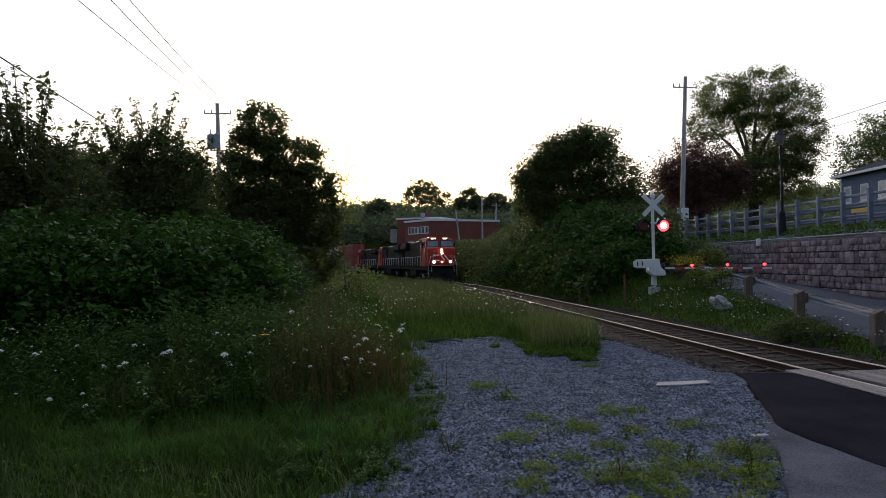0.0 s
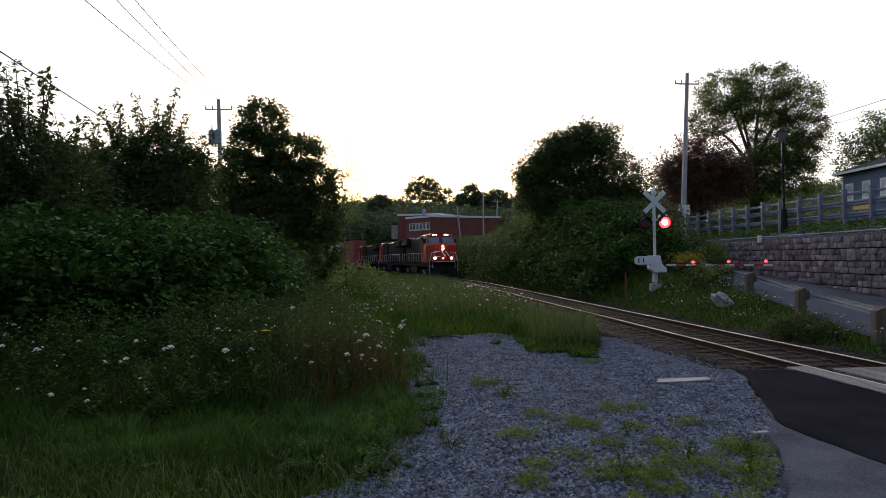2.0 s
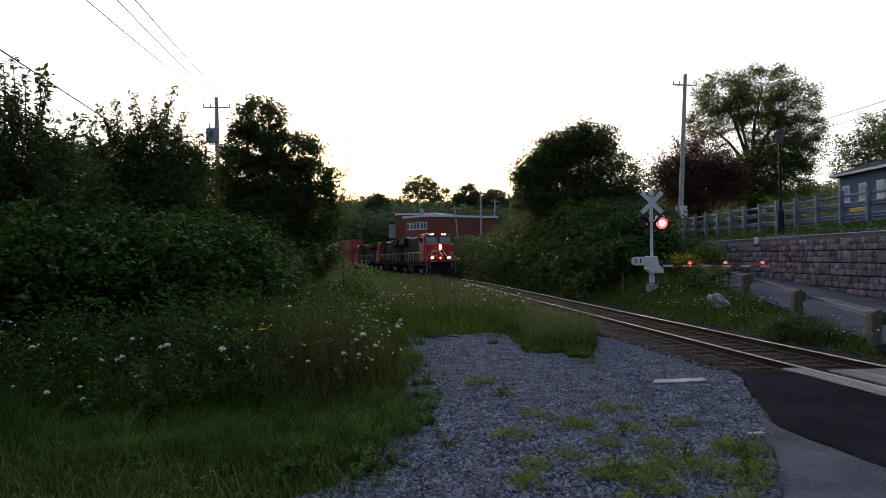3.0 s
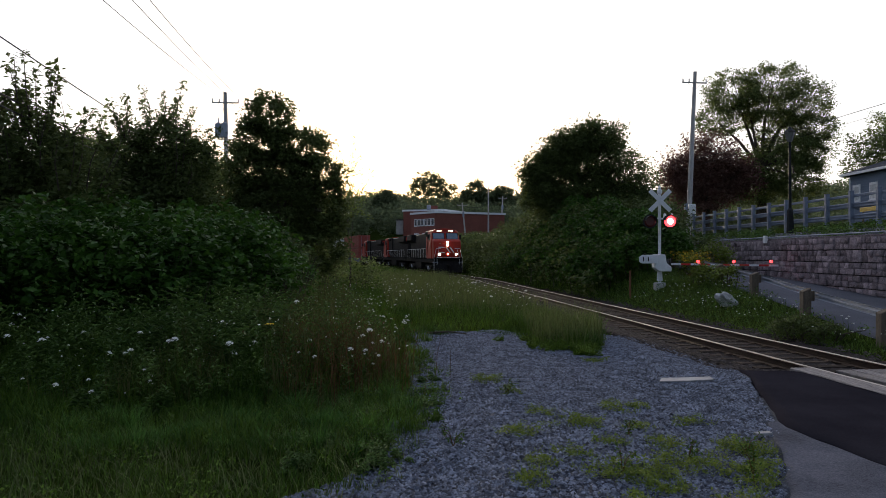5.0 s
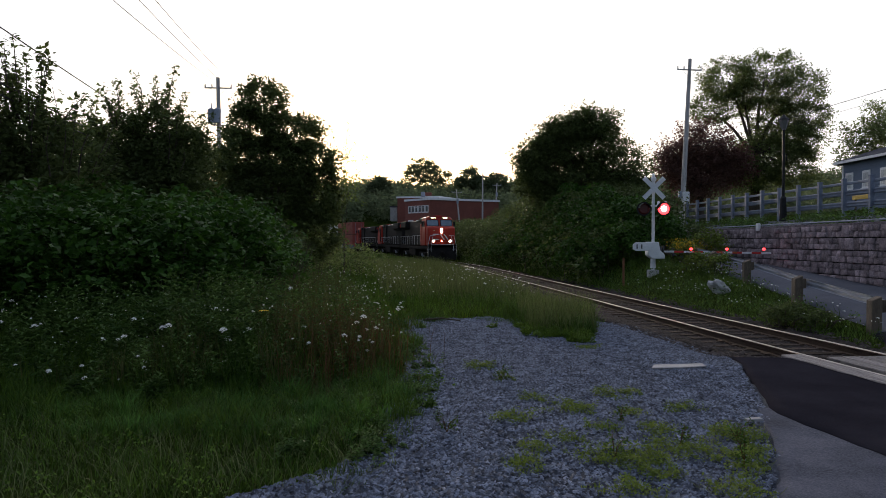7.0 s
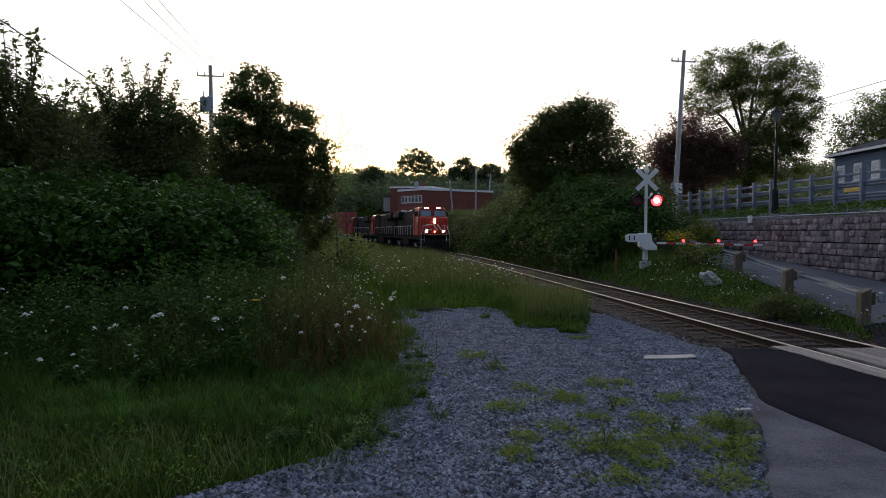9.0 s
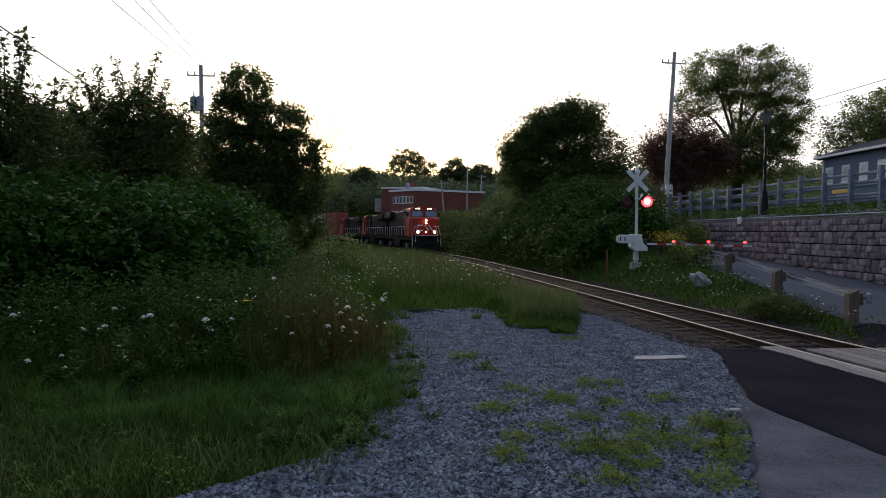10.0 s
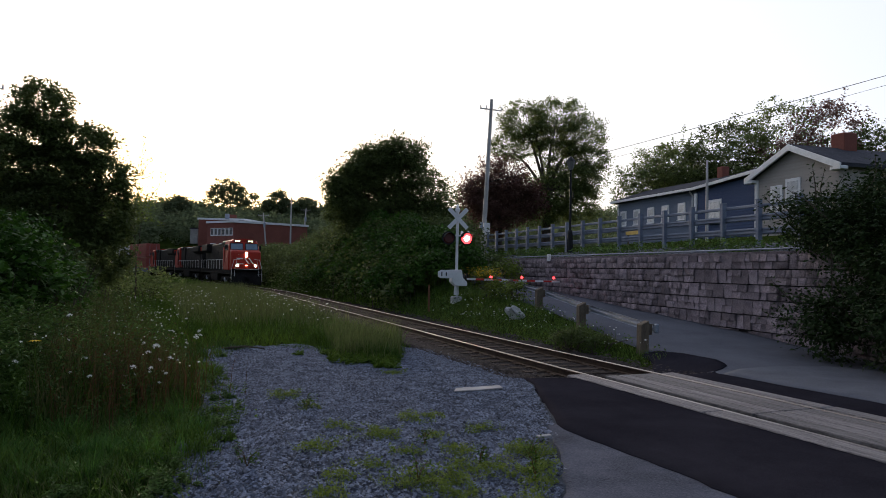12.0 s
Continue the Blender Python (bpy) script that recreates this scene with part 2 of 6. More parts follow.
def leaves(name, rng, centres, size, material, droop=0.35, wide=0.5, out=None, far=False):
    """Folded pointed leaves at the centres; far ones are single triangles."""
    n = len(centres)
    d = rng.normal(size=(n, 3))
    if out is not None:
        d += out * 0.8
    d[:, 2] = d[:, 2] * 0.6 - droop
    d = unit(d)
    side = unit(np.cross(d, rng.normal(size=(n, 3)) * 0.5 + [0, 0, 1.0]))
    up = np.cross(side, d)
    s = (size * rng.uniform(0.6, 1.3, n))[:, None]
    base = centres - d * s * 0.5
    if far:
        v = np.stack([base - side * s * wide * 0.5, base + side * s * wide * 0.5, base + d * s], 1).reshape(-1, 3)
        return raw(name, v, np.arange(n)[:, None] * 3 + [0, 1, 2], material)
    v = np.stack([base, centres + side * s * wide * 0.5 + up * s * 0.08, base + d * s, centres - side * s * wide * 0.5 + up * s * 0.08], 1).reshape(-1, 3)
    i = np.arange(n)[:, None] * 4
    return raw(name, v, np.concatenate([i + [0, 1, 2], i + [0, 2, 3]]), material)


def crown_points(rng, lobes, n, clump, per=40, shell=0.55):
    """Leaf places in clumps over ellipsoid lobes (centre, radii)."""
    vol = np.array([l[3] * l[4] + l[4] * l[5] + l[3] * l[5] for l in lobes])
    m = max(1, n // per)
    pick = rng.choice(len(lobes), m, p=vol / vol.sum())
    L = np.array(lobes)[pick]
    d = unit(rng.normal(size=(m, 3)))
    r = rng.uniform(shell, 1.0, m)[:, None] ** 0.7 * rng.uniform(0.82, 1.12, m)[:, None]
    c = L[:, :3] + d * r * L[:, 3:]
    o = np.repeat(d, per, 0)
    c = np.repeat(c, per, 0) + np.clip(rng.normal(size=(m * per, 3)), -1.5, 1.5) * clump * np.repeat(rng.uniform(0.5, 1.2, m), per)[:, None] * [1, 1, 0.7]
    return c, o


def tree(name, label, foot, lobes, n, leaf, material, seed, trunk=0.25, clump=0.45, shoots=0, category="tree", shell=0.5, split=0.35, reach=0.0):
    """Tapered trunk, limbs to every lobe, clumped leaves, and thin leafy shoots that break the outline. Lobes are relative to the foot."""
    rng = np.random.default_rng(seed)
    root = thing(name, label, category, pose(*foot))
    top = max(l[2] for l in lobes)
    fork = Vector((0, 0, top * split))
    bm = tube(bmesh.new(), [(0, 0, -0.4), (0.05, 0, fork.z * 0.5), fork], [trunk * 1.25, trunk, trunk * 0.8], 8)
    part("trunk", bm, BARK, root)
    for l in lobes:
        e = Vector(l[:3])
        mid = fork.lerp(e, 0.5) + Vector((rng.normal(0, 0.15), rng.normal(0, 0.15), 0.25))
        bm = tube(bmesh.new(), [fork - Vector((0, 0, 0.2)), mid, e], [trunk * 0.5, trunk * 0.3, trunk * 0.12], 6)
        for k in range(5):
            q = e + Vector(unit(rng.normal(size=(1, 3)))[0]) * 0.8 * min(l[3:])
            tube(bm, [mid.lerp(e, rng.uniform(0.2, 1)), (mid + q) / 2 + Vector((0, 0, 0.1)), q], [trunk * 0.16, trunk * 0.1, trunk * 0.04], 5)
        part("limb", bm, BARK, root)
    c, o = crown_points(rng, lobes, n, clump, shell=shell)
    if shoots:
        sc, so, bm = [], [], bmesh.new()
        for k in range(shoots):
            l = lobes[rng.integers(len(lobes))]
            d = unit(rng.normal(size=(1, 3)) + [0, 0, 0.9])[0]
            d[2] = abs(d[2])
            a = np.array(l[:3]) + d * np.array(l[3:]) * 0.8
            ln = rng.uniform(0.5, 1.1) * (reach or clump * 3.2)
            tip = a + (d * [0.5, 0.5, 1.0] + [0, 0, 0.3]) * ln if reach else a + (d + [0, 0, 0.5]) * ln
            tube(bm, [a, (a + tip) / 2 + rng.normal(0, 0.05, 3), tip], [0.02, 0.014, 0.006], 4)
            u = rng.uniform(0, 1.05, 80 if reach else 40)[:, None]
            sc.append(a + (tip - a) * u + rng.normal(0, 0.07 if reach else 0.09, (len(u), 3)))
            so.append(np.repeat(d[None], len(u), 0))
        part("twig_mass", bm, BARK, root)["kind"] = "stuff"
        c, o = np.concatenate([c] + sc), np.concatenate([o] + so)
    crown = leaves("crown", rng, c, leaf, material, out=o, far=foot[1] > 24, wide=0.5 + 0.25 * (foot[1] > 24))
    crown.parent = root
    crown["kind"] = "stuff"
    return root

# ---- plan: the track's centre line, the lie of the land ----
LINE_Y = np.array([-40, -20, -6, 6, 13, 23, 31, 45, 55, 62, 70, 78, 90, 106, 127, 150, 178, 205, 240], float)
LINE_X = np.array([13.1, 10.75, 9.17, 7.86, 7.1, 6.05, 5.21, 3.72, 2.62, 1.4, -0.2, -1.75, -4.0, -7.7, -13.1, -21.5, -38, -59, -93], float)
def _spline(xs, ys):
    h = np.diff(xs)
    s = np.diff(ys) / h
    m = np.concatenate([[s[0]], (s[:-1] * h[1:] + s[1:] * h[:-1]) / (h[1:] + h[:-1]), [s[-1]]])
    def f(x):
        i = int(np.clip(np.searchsorted(xs, x) - 1, 0, len(h) - 1))
        u = (x - xs[i]) / h[i]
        if u < 0 or u > 1:
            return float(ys[i] + s[i] * (x - xs[i]))
        return float((1 + 2 * u) * (1 - u) ** 2 * ys[i] + u * (1 - u) ** 2 * h[i] * m[i] + u * u * (3 - 2 * u) * ys[i + 1] + u * u * (u - 1) * h[i] * m[i + 1])
    return f
line_x = _spline(LINE_Y, LINE_X)
STEP_Y = np.arange(-40, 240, 0.05)
STEP_X = np.array([line_x(y) for y in STEP_Y])
ARC = np.concatenate([[0], np.cumsum(np.hypot(np.diff(STEP_X), np.diff(STEP_Y)))])
def on_track(s):
    """Place and heading (degrees, away from the camera) at an arc length."""
    y = float(np.interp(s, ARC, STEP_Y))
    dx = (line_x(y + 0.5) - line_x(y - 0.5))
    return line_x(y), y, math.degrees(math.atan2(1.0, dx))
def arc_at(y):
    return float(np.interp(y, STEP_Y, ARC))


WALL_X, WALL_TOP = 14.5, 2.7
def land(x, y):
    """Height of the ground."""
    d = x - line_x(min(max(y, -40), 240))
    z = -0.04
    sunk = smooth(11.6, 13.0, y)
    z -= 0.17 * sunk * (1 - smooth(1.5, 3.2, abs(d)))
    if d > 0:
        ramp = 0.058 * max(0.0, min(y, 48) - 12.6)
        z += ramp * smooth(1.8, 4.5, d)
        bank = smooth(44, 52, y) * smooth(3.5, 14, d) * (1.2 - 0.3 * smooth(70, 110, y))
        z += bank + 3.4 * smooth(128, 150, y) * smooth(4, 20, d)
        if y > 3:
            terrace = (WALL_TOP - 0.05 + 0.4 * smooth(15.0, 17.6, x) + 0.9 * smooth(19, 25, x)) * smooth(3, 5, y)
            t = smooth(14.7, 14.9, x) * (1 - smooth(41, 50, y)) + smooth(12.5, 18, x) * smooth(41, 50, y) * (1 - smooth(75, 110, y))
            z = z * (1 - t) + max(z, terrace) * t
    else:
        z += 0.25 * smooth(6, 30, -d) + 1.0 * smooth(25, 80, -d)
    z += 12.0 * smooth(168, 265, y) + 6 * smooth(60, 200, abs(x)) * smooth(30, 120, y)
    if abs(d) > 3.2:
        z += 0.04 * noise.noise((x * 0.5, y * 0.5, 0.0))
    return z


def lines(spans):
    out = []
    for a, b, step in spans:
        out += list(np.arange(a, b, step))
    return out + [spans[-1][1]]
gx = lines([(-2200, -300, 380), (-300, -60, 30), (-60, -14, 3), (-14, 14.5, 0.5), (14.5, 14.7, 0.2), (14.7, 14.9, 0.1), (14.9, 30, 0.8), (30, 80, 4), (80, 300, 30), (300, 2200, 380)])
gy = lines([(-600, -60, 90), (-60, -6, 4), (-6, 50, 0.5), (50, 120, 2), (120, 360, 10), (360, 4200, 480)])
verts = [(x, y, land(x, y) - 0.05 * (abs(x) < 14.6 and y < 50)) for y in gy for x in gx]
w = len(gx)
faces = [(j * w + i, j * w + i + 1, (j + 1) * w + i + 1, (j + 1) * w + i) for j in range(len(gy) - 1) for i in range(w - 1)]
ground = tagged(raw("ground", verts, faces, EARTH), "dark grassy earth of a rough meadow", "ground", kind="structure")


def sheet(name, ys, left, right, n, lift, material, label, category="ground", wander=0.0, z=None, sink=0.0):
    """A strip laid on the land between two edges given as functions of y, with a skirt so that it has thickness."""
    vs, fs = [], []
    for y in ys:
        a, b = left(y), right(y)
        if wander:
            a += wander * noise.noise((y * 2.1, 3.3, 0)) + wander * 0.5 * noise.noise((y * 7.0, 1.3, 0))
            b += wander * noise.noise((y * 2.1, 8.3, 0)) + wander * 0.5 * noise.noise((y * 7.0, 5.3, 0))
        for i in range(-1, n + 2):
            u = min(max(i, 0), n) / n
            x = a + (b - a) * u
            h = (land(x, y) if z is None else z) + (lift if 0 <= i <= n else -0.12) - sink * smooth(ys[-1] - 1.2, ys[-1], y)
            vs.append((x, y, h))
    k = n + 3
    for j in range(len(ys) - 1):
        for i in range(k - 1):
            fs.append((j * k + i, j * k + i + 1, (j + 1) * k + i + 1, (j + 1) * k + i))
    return tagged(raw(name, vs, fs, material), label, category, kind="structure")


def poly(*pts):
    ys, xs = [p[1] for p in pts], [p[0] for p in pts]
    return lambda y: float(np.interp(y, ys, xs))


gravel_left = poly((-6.0, -6), (-4.5, 2), (-1.9, 5.0), (-0.85, 6.1), (-0.5, 7.0), (-0.65, 8.6), (-0.45, 10.5), (-0.65, 12.5), (-0.9, 15), (-1.1, 17.6), (-0.9, 19))
gravel_right = poly((4.5, -6), (4.3, 5), (4.6, 10), (5.1, 12), (5.45, 13.2), (5.35, 14.5), (5.2, 16), (4.9, 18), (4.7, 19))
sheet("gravel_yard", list(np.arange(-6, 19.01, 0.2)), gravel_left, gravel_right, 24, 0.015, GRAVEL, "blue-grey crushed stone yard beside the track", wander=0.35, sink=0.16)
sheet("ballast_bed", list(np.arange(11.8, 90, 0.4)), lambda y: line_x(y) - 1.65 - 0.45 * smooth(15, 21, y), lambda y: line_x(y) + 1.9, 12, 0.03, BALLAST, "rust-stained stone ballast under the rails", wander=0.3)
road_left = poly((4.6, -30), (4.5, 2), (4.3, 5.2), (4.1, 6.9), (3.95, 8.1), (4.4, 9.5), (4.95, 11.2), (5.1, 12.0))
sheet("road_near", list(np.arange(-30, 12.01, 0.25)), road_left, lambda y: line_x(y) - 1.20, 10, 0.035, ASPHALT, "dark fresh asphalt of the level crossing", "road", wander=0.06)
grey_left = poly((-4, -30), (0.9, 0), (2.0, 3.2), (2.75, 5.6), (3.3, 6.8), (3.9, 8.3))
sheet("pavement_near", list(np.arange(-30, 8.31, 0.25)), grey_left, lambda y: road_left(y) + 0.1, 10, 0.024, OLD_ASPHALT, "worn grey asphalt apron with gritty edge", "road", wander=0.1)
far_right = poly((16, -30), (10.2, 4), (9.8, 8.4), (9.25, 11.8), (9.45, 12.2), (10.2, 12.7), (10.55, 13.5), (10.4, 14.4), (10.0, 15.0))
sheet("road_far", list(np.arange(-30, 15.01, 0.25)), lambda y: line_x(y) + 1.13 + 1.5 * smooth(12.3, 15, y), far_right, 10, 0.036, ASPHALT, "dark fresh asphalt beyond the rails", "road", wander=0.06)
sheet("ramp_road", list(np.arange(-30, 44.01, 0.5)), lambda y: 9.9 + 0.1 * max(0, y - 15) if y > 15 else far_right(y) - 0.4, lambda y: WALL_X - 0.02 if y > 6 else 16.5, 12, 0.02, RAMP, "pale grey asphalt ramp along the block wall", "road")

APRON = mat("worn_concrete_apron", (0.075, 0.08, 0.098), (0.14, 0.145, 0.168), 0.9, 0.95, 0.4, 50, spec=0.15)
sheet("concrete_apron", list(np.arange(-10, 12.31, 0.25)), lambda y: far_right(y) - 0.02 + 0.6 * smooth(11.6, 12.3, y), lambda y: 13.2 - 0.6 * smooth(11.5, 12.3, y), 10, 0.045, APRON, "worn concrete apron with a broken edge", "pavement", wander=0.08)

# ---- track ----
track = thing("railway_track", "single rusty railway track with bright rail heads on ties", "track", kind="structure")
tie_me = mesh_of("tie", boxed((0, 0, 0), (2.5, 0.22, 0.18), 0.015), TIE)
s = arc_at(12.1)
while s < arc_at(170):
    x, y, a = on_track(s)
    ob = new("tie", tie_me)
    ob.parent = track
    ob.matrix_basis = pose(x + 0.03 * noise.noise((s, 0, 0)), y, -0.25 + 0.012 * noise.noise((s * 3, 1, 0)), 0, 0, a - 90 + 1.5 * noise.noise((s * 2, 4, 0)))
    s += 0.56
def rail_sweep(side, profile, ys):
    bm, last = bmesh.new(), None
    for y in ys:
        x, yy, a = on_track(arc_at(y))
        r = radians(a)
        nx, ny = math.sin(r), -math.cos(r)
        ring = [bm.verts.new((x + nx * (side * 0.7525 + o), yy + ny * (side * 0.7525 + o), h)) for o, h in profile]
        if last:
            for i in range(len(ring)):
                j = (i + 1) % len(ring)
                bm.faces.new((last[i], last[j], ring[j], ring[i]))
        last = ring
    bmesh.ops.recalc_face_normals(bm, faces=bm.faces)
    return bm
rail_ys = list(np.arange(-38, 60, 1.0)) + list(np.arange(60, 230, 2.5))
foot_web = [(-0.07, -0.16), (0.07, -0.16), (0.07, -0.145), (0.012, -0.13), (0.012, -0.045), (0.034, -0.035), (0.034, -0.012), (-0.034, -0.012), (-0.034, -0.035), (-0.012, -0.045), (-0.012, -0.13), (-0.07, -0.145)]
head = [(-0.034, -0.012), (0.034, -0.012), (0.03, 0.0), (-0.03, 0.0)]
for side in (-1, 1):
    rail = part("rail", rail_sweep(side, foot_web, rail_ys), RUST, track, "rusty steel rail")
    part("rail_head", rail_sweep(side, head, rail_ys), SHINE, rail, "wheel-polished rail head")
plate_me = mesh_of("tie_plate", boxed((0, 0, 0), (0.3, 0.18, 0.02), 0.004), RUST)
s = arc_at(12.1)
while s < arc_at(45):
    x, y, a = on_track(s)
    for side in (-1, 1):
        ob = new("tie_plate", plate_me)
        ob.parent = track
        ob.matrix_basis = pose(x + side * 0.7525 * math.sin(radians(a)), y - side * 0.7525 * math.cos(radians(a)), -0.155, 0, 0, a - 90)
    s += 0.56
# crossing deck: planks between and beside the rails
deck = thing("crossing_deck", "weathered grey plank deck of the level crossing", "crossing", kind="structure")
for lo, hi in ((-1.20, -0.80), (-0.55, -0.28), (-0.275, 0.0), (0.005, 0.3), (0.305, 0.62), (0.82, 1.12)):
    y = 11.9 if lo > -1 else 12.2
    while y > -24:
        y2 = y - 3.6
        x1, yy1, a = on_track(arc_at((y + y2) / 2))
        bm = boxed((0, 0, 0), (hi - lo - 0.012, 3.6 - 0.02, 0.12), 0.012)
        ob = part("plank", bm, PLANK, deck)
        c = (lo + hi) / 2
        ob.matrix_basis = pose(x1 + c * math.sin(radians(a)), yy1 - c * math.cos(radians(a)), -0.05 + 0.006 * noise.noise((y, c * 9, 0)), 0, 0, a - 90)
        y = y2

# ---- crossing signal ----
sig = thing("crossing_signal", "silver level crossing mast with crossbuck, one red lamp lit", "railway signal", pose(8.97, 29.0, 0.66))
part("base", boxed((0, 0, -0.05), (0.42, 0.42, 0.4), 0.03), CONCRETE, sig)
part("mast", rod([(0, 0, 0.1), (0, 0, 4.15)], 0.062, 12), SILVER, sig)
part("foot_flange", rod([(0, 0, 0.22), (0, 0, 0.72)], [0.12, 0.1], 10), SILVER, sig)
part("finial", rod([(0, 0, 4.15), (0, 0, 4.27)], [0.08, 0.02], 10), SILVER, sig)
for turn in (45, -45):
    part("crossbuck_blade", boxed((0, -0.09 - 0.012 * (turn > 0), 3.62), (1.22, 0.012, 0.19), 0.004, pose(0, 0, 0, 0, turn, 0)), SILVER, sig, "white crossbuck blade, faded from behind")
part("lamp_arm", rod([(-0.5, 0, 2.86), (0.5, 0, 2.86)], 0.035, 8), SILVER, sig)
for sx, lit in ((-0.42, False), (0.42, True)):
    disc = part("lamp_background", rod([(sx, -0.05, 2.74), (sx, -0.075, 2.74)], 0.30, 28), BLACK, sig, "round black lamp background")
    part("lamp_housing", rod([(sx, -0.05, 2.74), (sx, 0.22, 2.74)], [0.17, 0.1], 16), BLACK, disc)
    part("lens", rod([(sx, -0.078, 2.74), (sx, -0.11, 2.74)], [0.24, 0.19], 24), LAMPRED if lit else DARKLENS, disc, "glowing red lens" if lit else "unlit dark red lens")
    if lit:
        part("lens_core", rod([(sx, -0.111, 2.74), (sx, -0.13, 2.74)], [0.13, 0.09], 20), LAMPCORE, disc, "bright heart of the lit lamp")
    bm = bmesh.new()
    n = 14
    a0 = [bm.verts.new((sx + 0.25 * math.cos(radians(10 + 160 * i / n)), -0.08, 2.74 + 0.25 * math.sin(radians(10 + 160 * i / n)))) for i in range(n + 1)]
    b0 = [bm.verts.new((sx + 0.25 * math.cos(radians(10 + 160 * i / n)), -0.34, 2.72 + 0.25 * math.sin(radians(10 + 160 * i / n)))) for i in range(n + 1)]
    for i in range(n):
        bm.faces.new((a0[i], a0[i + 1], b0[i + 1], b0[i]))
    bmesh.ops.solidify(bm, geom=list(bm.faces), thickness=0.008)
    part("hood", bm, BLACK, disc)
for sx in (0.32, 0.62):
    disc = part("side_lamp", rod([(sx, 0.35, 2.9), (sx + 0.03, 0.33, 2.9)], 0.2, 20), WHITE, sig, "pale back of a second lamp pair")
part("gate_mechanism", prism([(-0.30, 0.78), (-0.1, 0.62), (0.42, 0.62), (0.42, 0.80), (0.22, 0.98), (0.16, 1.34), (-0.28, 1.34)], 1, -0.28, 0.16, 0.025), WHITE, sig, "white painted gate motor box")
cw = part("counterweight", prism([(-0.95, 1.02), (-0.82, 0.96), (-0.2, 0.96), (-0.2, 1.32), (-0.82, 1.32), (-0.95, 1.24)], 1, -0.34, -0.29, 0.01), WHITE, sig, "white slotted counterweight arm")
for sx in (-0.78, -0.58):
    part("slot", boxed((sx, -0.343, 1.14), (0.045, 0.012, 0.18)), BLACK, cw)
x0, i = 0.42, 0
cols = [SILVER, REDPAINT, SILVER, REDPAINT, SILVER, REDPAINT, SILVER, REDPAINT, SILVER, REDPAINT, SILVER]
for c in cols:
    part("gate_arm_stripe", boxed((x0 + 0.205, -0.2, 0.93 - 0.006 * i), (0.41, 0.035, 0.08), 0.006), c, sig)
    x0, i = x0 + 0.41, i + 1
for gx_ in (1.55, 3.05, 4.62):
    part("gate_lamp", rod([(gx_, -0.2, 1.0), (gx_, -0.2, 1.05)], 0.03, 8), BLACK, sig)
    part("gate_lamp_lens", rod([(gx_, -0.25, 1.04), (gx_, -0.17, 1.04)], 0.055, 12), LAMPRED, sig, "small glowing red gate lamp")
crossing_bell = part("bell", rod([(0, -0.02, 4.0), (0, -0.1, 4.0)], [0.12, 0.08], 14), SILVER, sig)
marker = solid("marker_stake", boxed((7.85, 29.5, 0.7), (0.09, 0.02, 1.2), 0.004), mat("faded_orange_plastic", (0.14, 0.06, 0.03), (0.2, 0.08, 0.04)), "faded orange plastic stake beside the mast", "stake")

# ---- guardrail with timber posts ----
guard = thing("guardrail", "galvanized steel guardrail on weathered timber posts", "guardrail")
gp = [(9.72, 15.3), (10.07, 19.3), (10.55, 23.6), (10.95, 27.6), (11.35, 31.6), (11.75, 35.6)]
for x, y in gp:
    h = land(x, y)
    bm = boxed((x, y, h + 0.2), (0.24, 0.22, 1.1), 0.02)
    for v in bm.verts:
        if v.co.z > h + 0.6:
            v.co.z += 0.05 * (v.co.x - x) / 0.12
    part("post", bm, TIMBER, guard)
    part("block_out", boxed((x + 0.17, y, h + 0.57), (0.1, 0.16, 0.28), 0.01), TIMBER, guard)
prof = [(0.0, -0.105), (0.07, -0.08), (0.07, -0.045), (0.0, -0.015), (0.0, 0.015), (0.07, 0.045), (0.07, 0.08), (0.0, 0.105)]
bm, last = bmesh.new(), None
gpath = [(9.72, 15.12)] + gp
for x, y in gpath:
    h = land(x, max(y, 15.3)) + 0.61
    ring = [bm.verts.new((x + 0.23 + o, y, h + v)) for o, v in prof] + [bm.verts.new((x + 0.234 + o + 0.004, y, h + v)) for o, v in reversed(prof)]
    if last:
        for i in range(len(ring)):
            bm.faces.new((last[i], last[(i + 1) % len(ring)], ring[(i + 1) % len(ring)], ring[i]))
    last = ring
bmesh.ops.recalc_face_normals(bm, faces=bm.faces)
part("w_beam", bm, GALV, guard, "corrugated galvanized beam")
h = land(9.72, 15.3)
part("end_terminal", boxed((9.97, 15.08, h + 0.61), (0.1, 0.14, 0.24), 0.03), GALV, guard, "bent steel end piece")

# ---- retaining wall, cap and terrace fence ----
wall = thing("wall_retaining", "grey-brown split-face block retaining wall in level courses", "wall", kind="structure")
part("core", boxed((WALL_X + 0.3, 25.5, 1.15), (0.3, 35.0, 3.0)), MORTAR, wall, "dark joints behind the blocks")
part("cap", boxed((WALL_X + 0.33, 25.5, WALL_TOP - 0.05), (0.4, 35.0, 0.10), 0.015), BLOCK, wall, "low block cap course")
part("pipe", rod([(WALL_X + 0.12, 8, WALL_TOP + 0.07), (WALL_X + 0.12, 43, WALL_TOP + 0.07)], 0.026, 8), GALV, wall, "pale steel pipe along the wall's top")
part("junction_box", boxed((WALL_X - 0.04, 31.2, WALL_TOP - 0.02), (0.12, 0.26, 0.34), 0.02), WHITE, wall, "small white box at the wall's top")

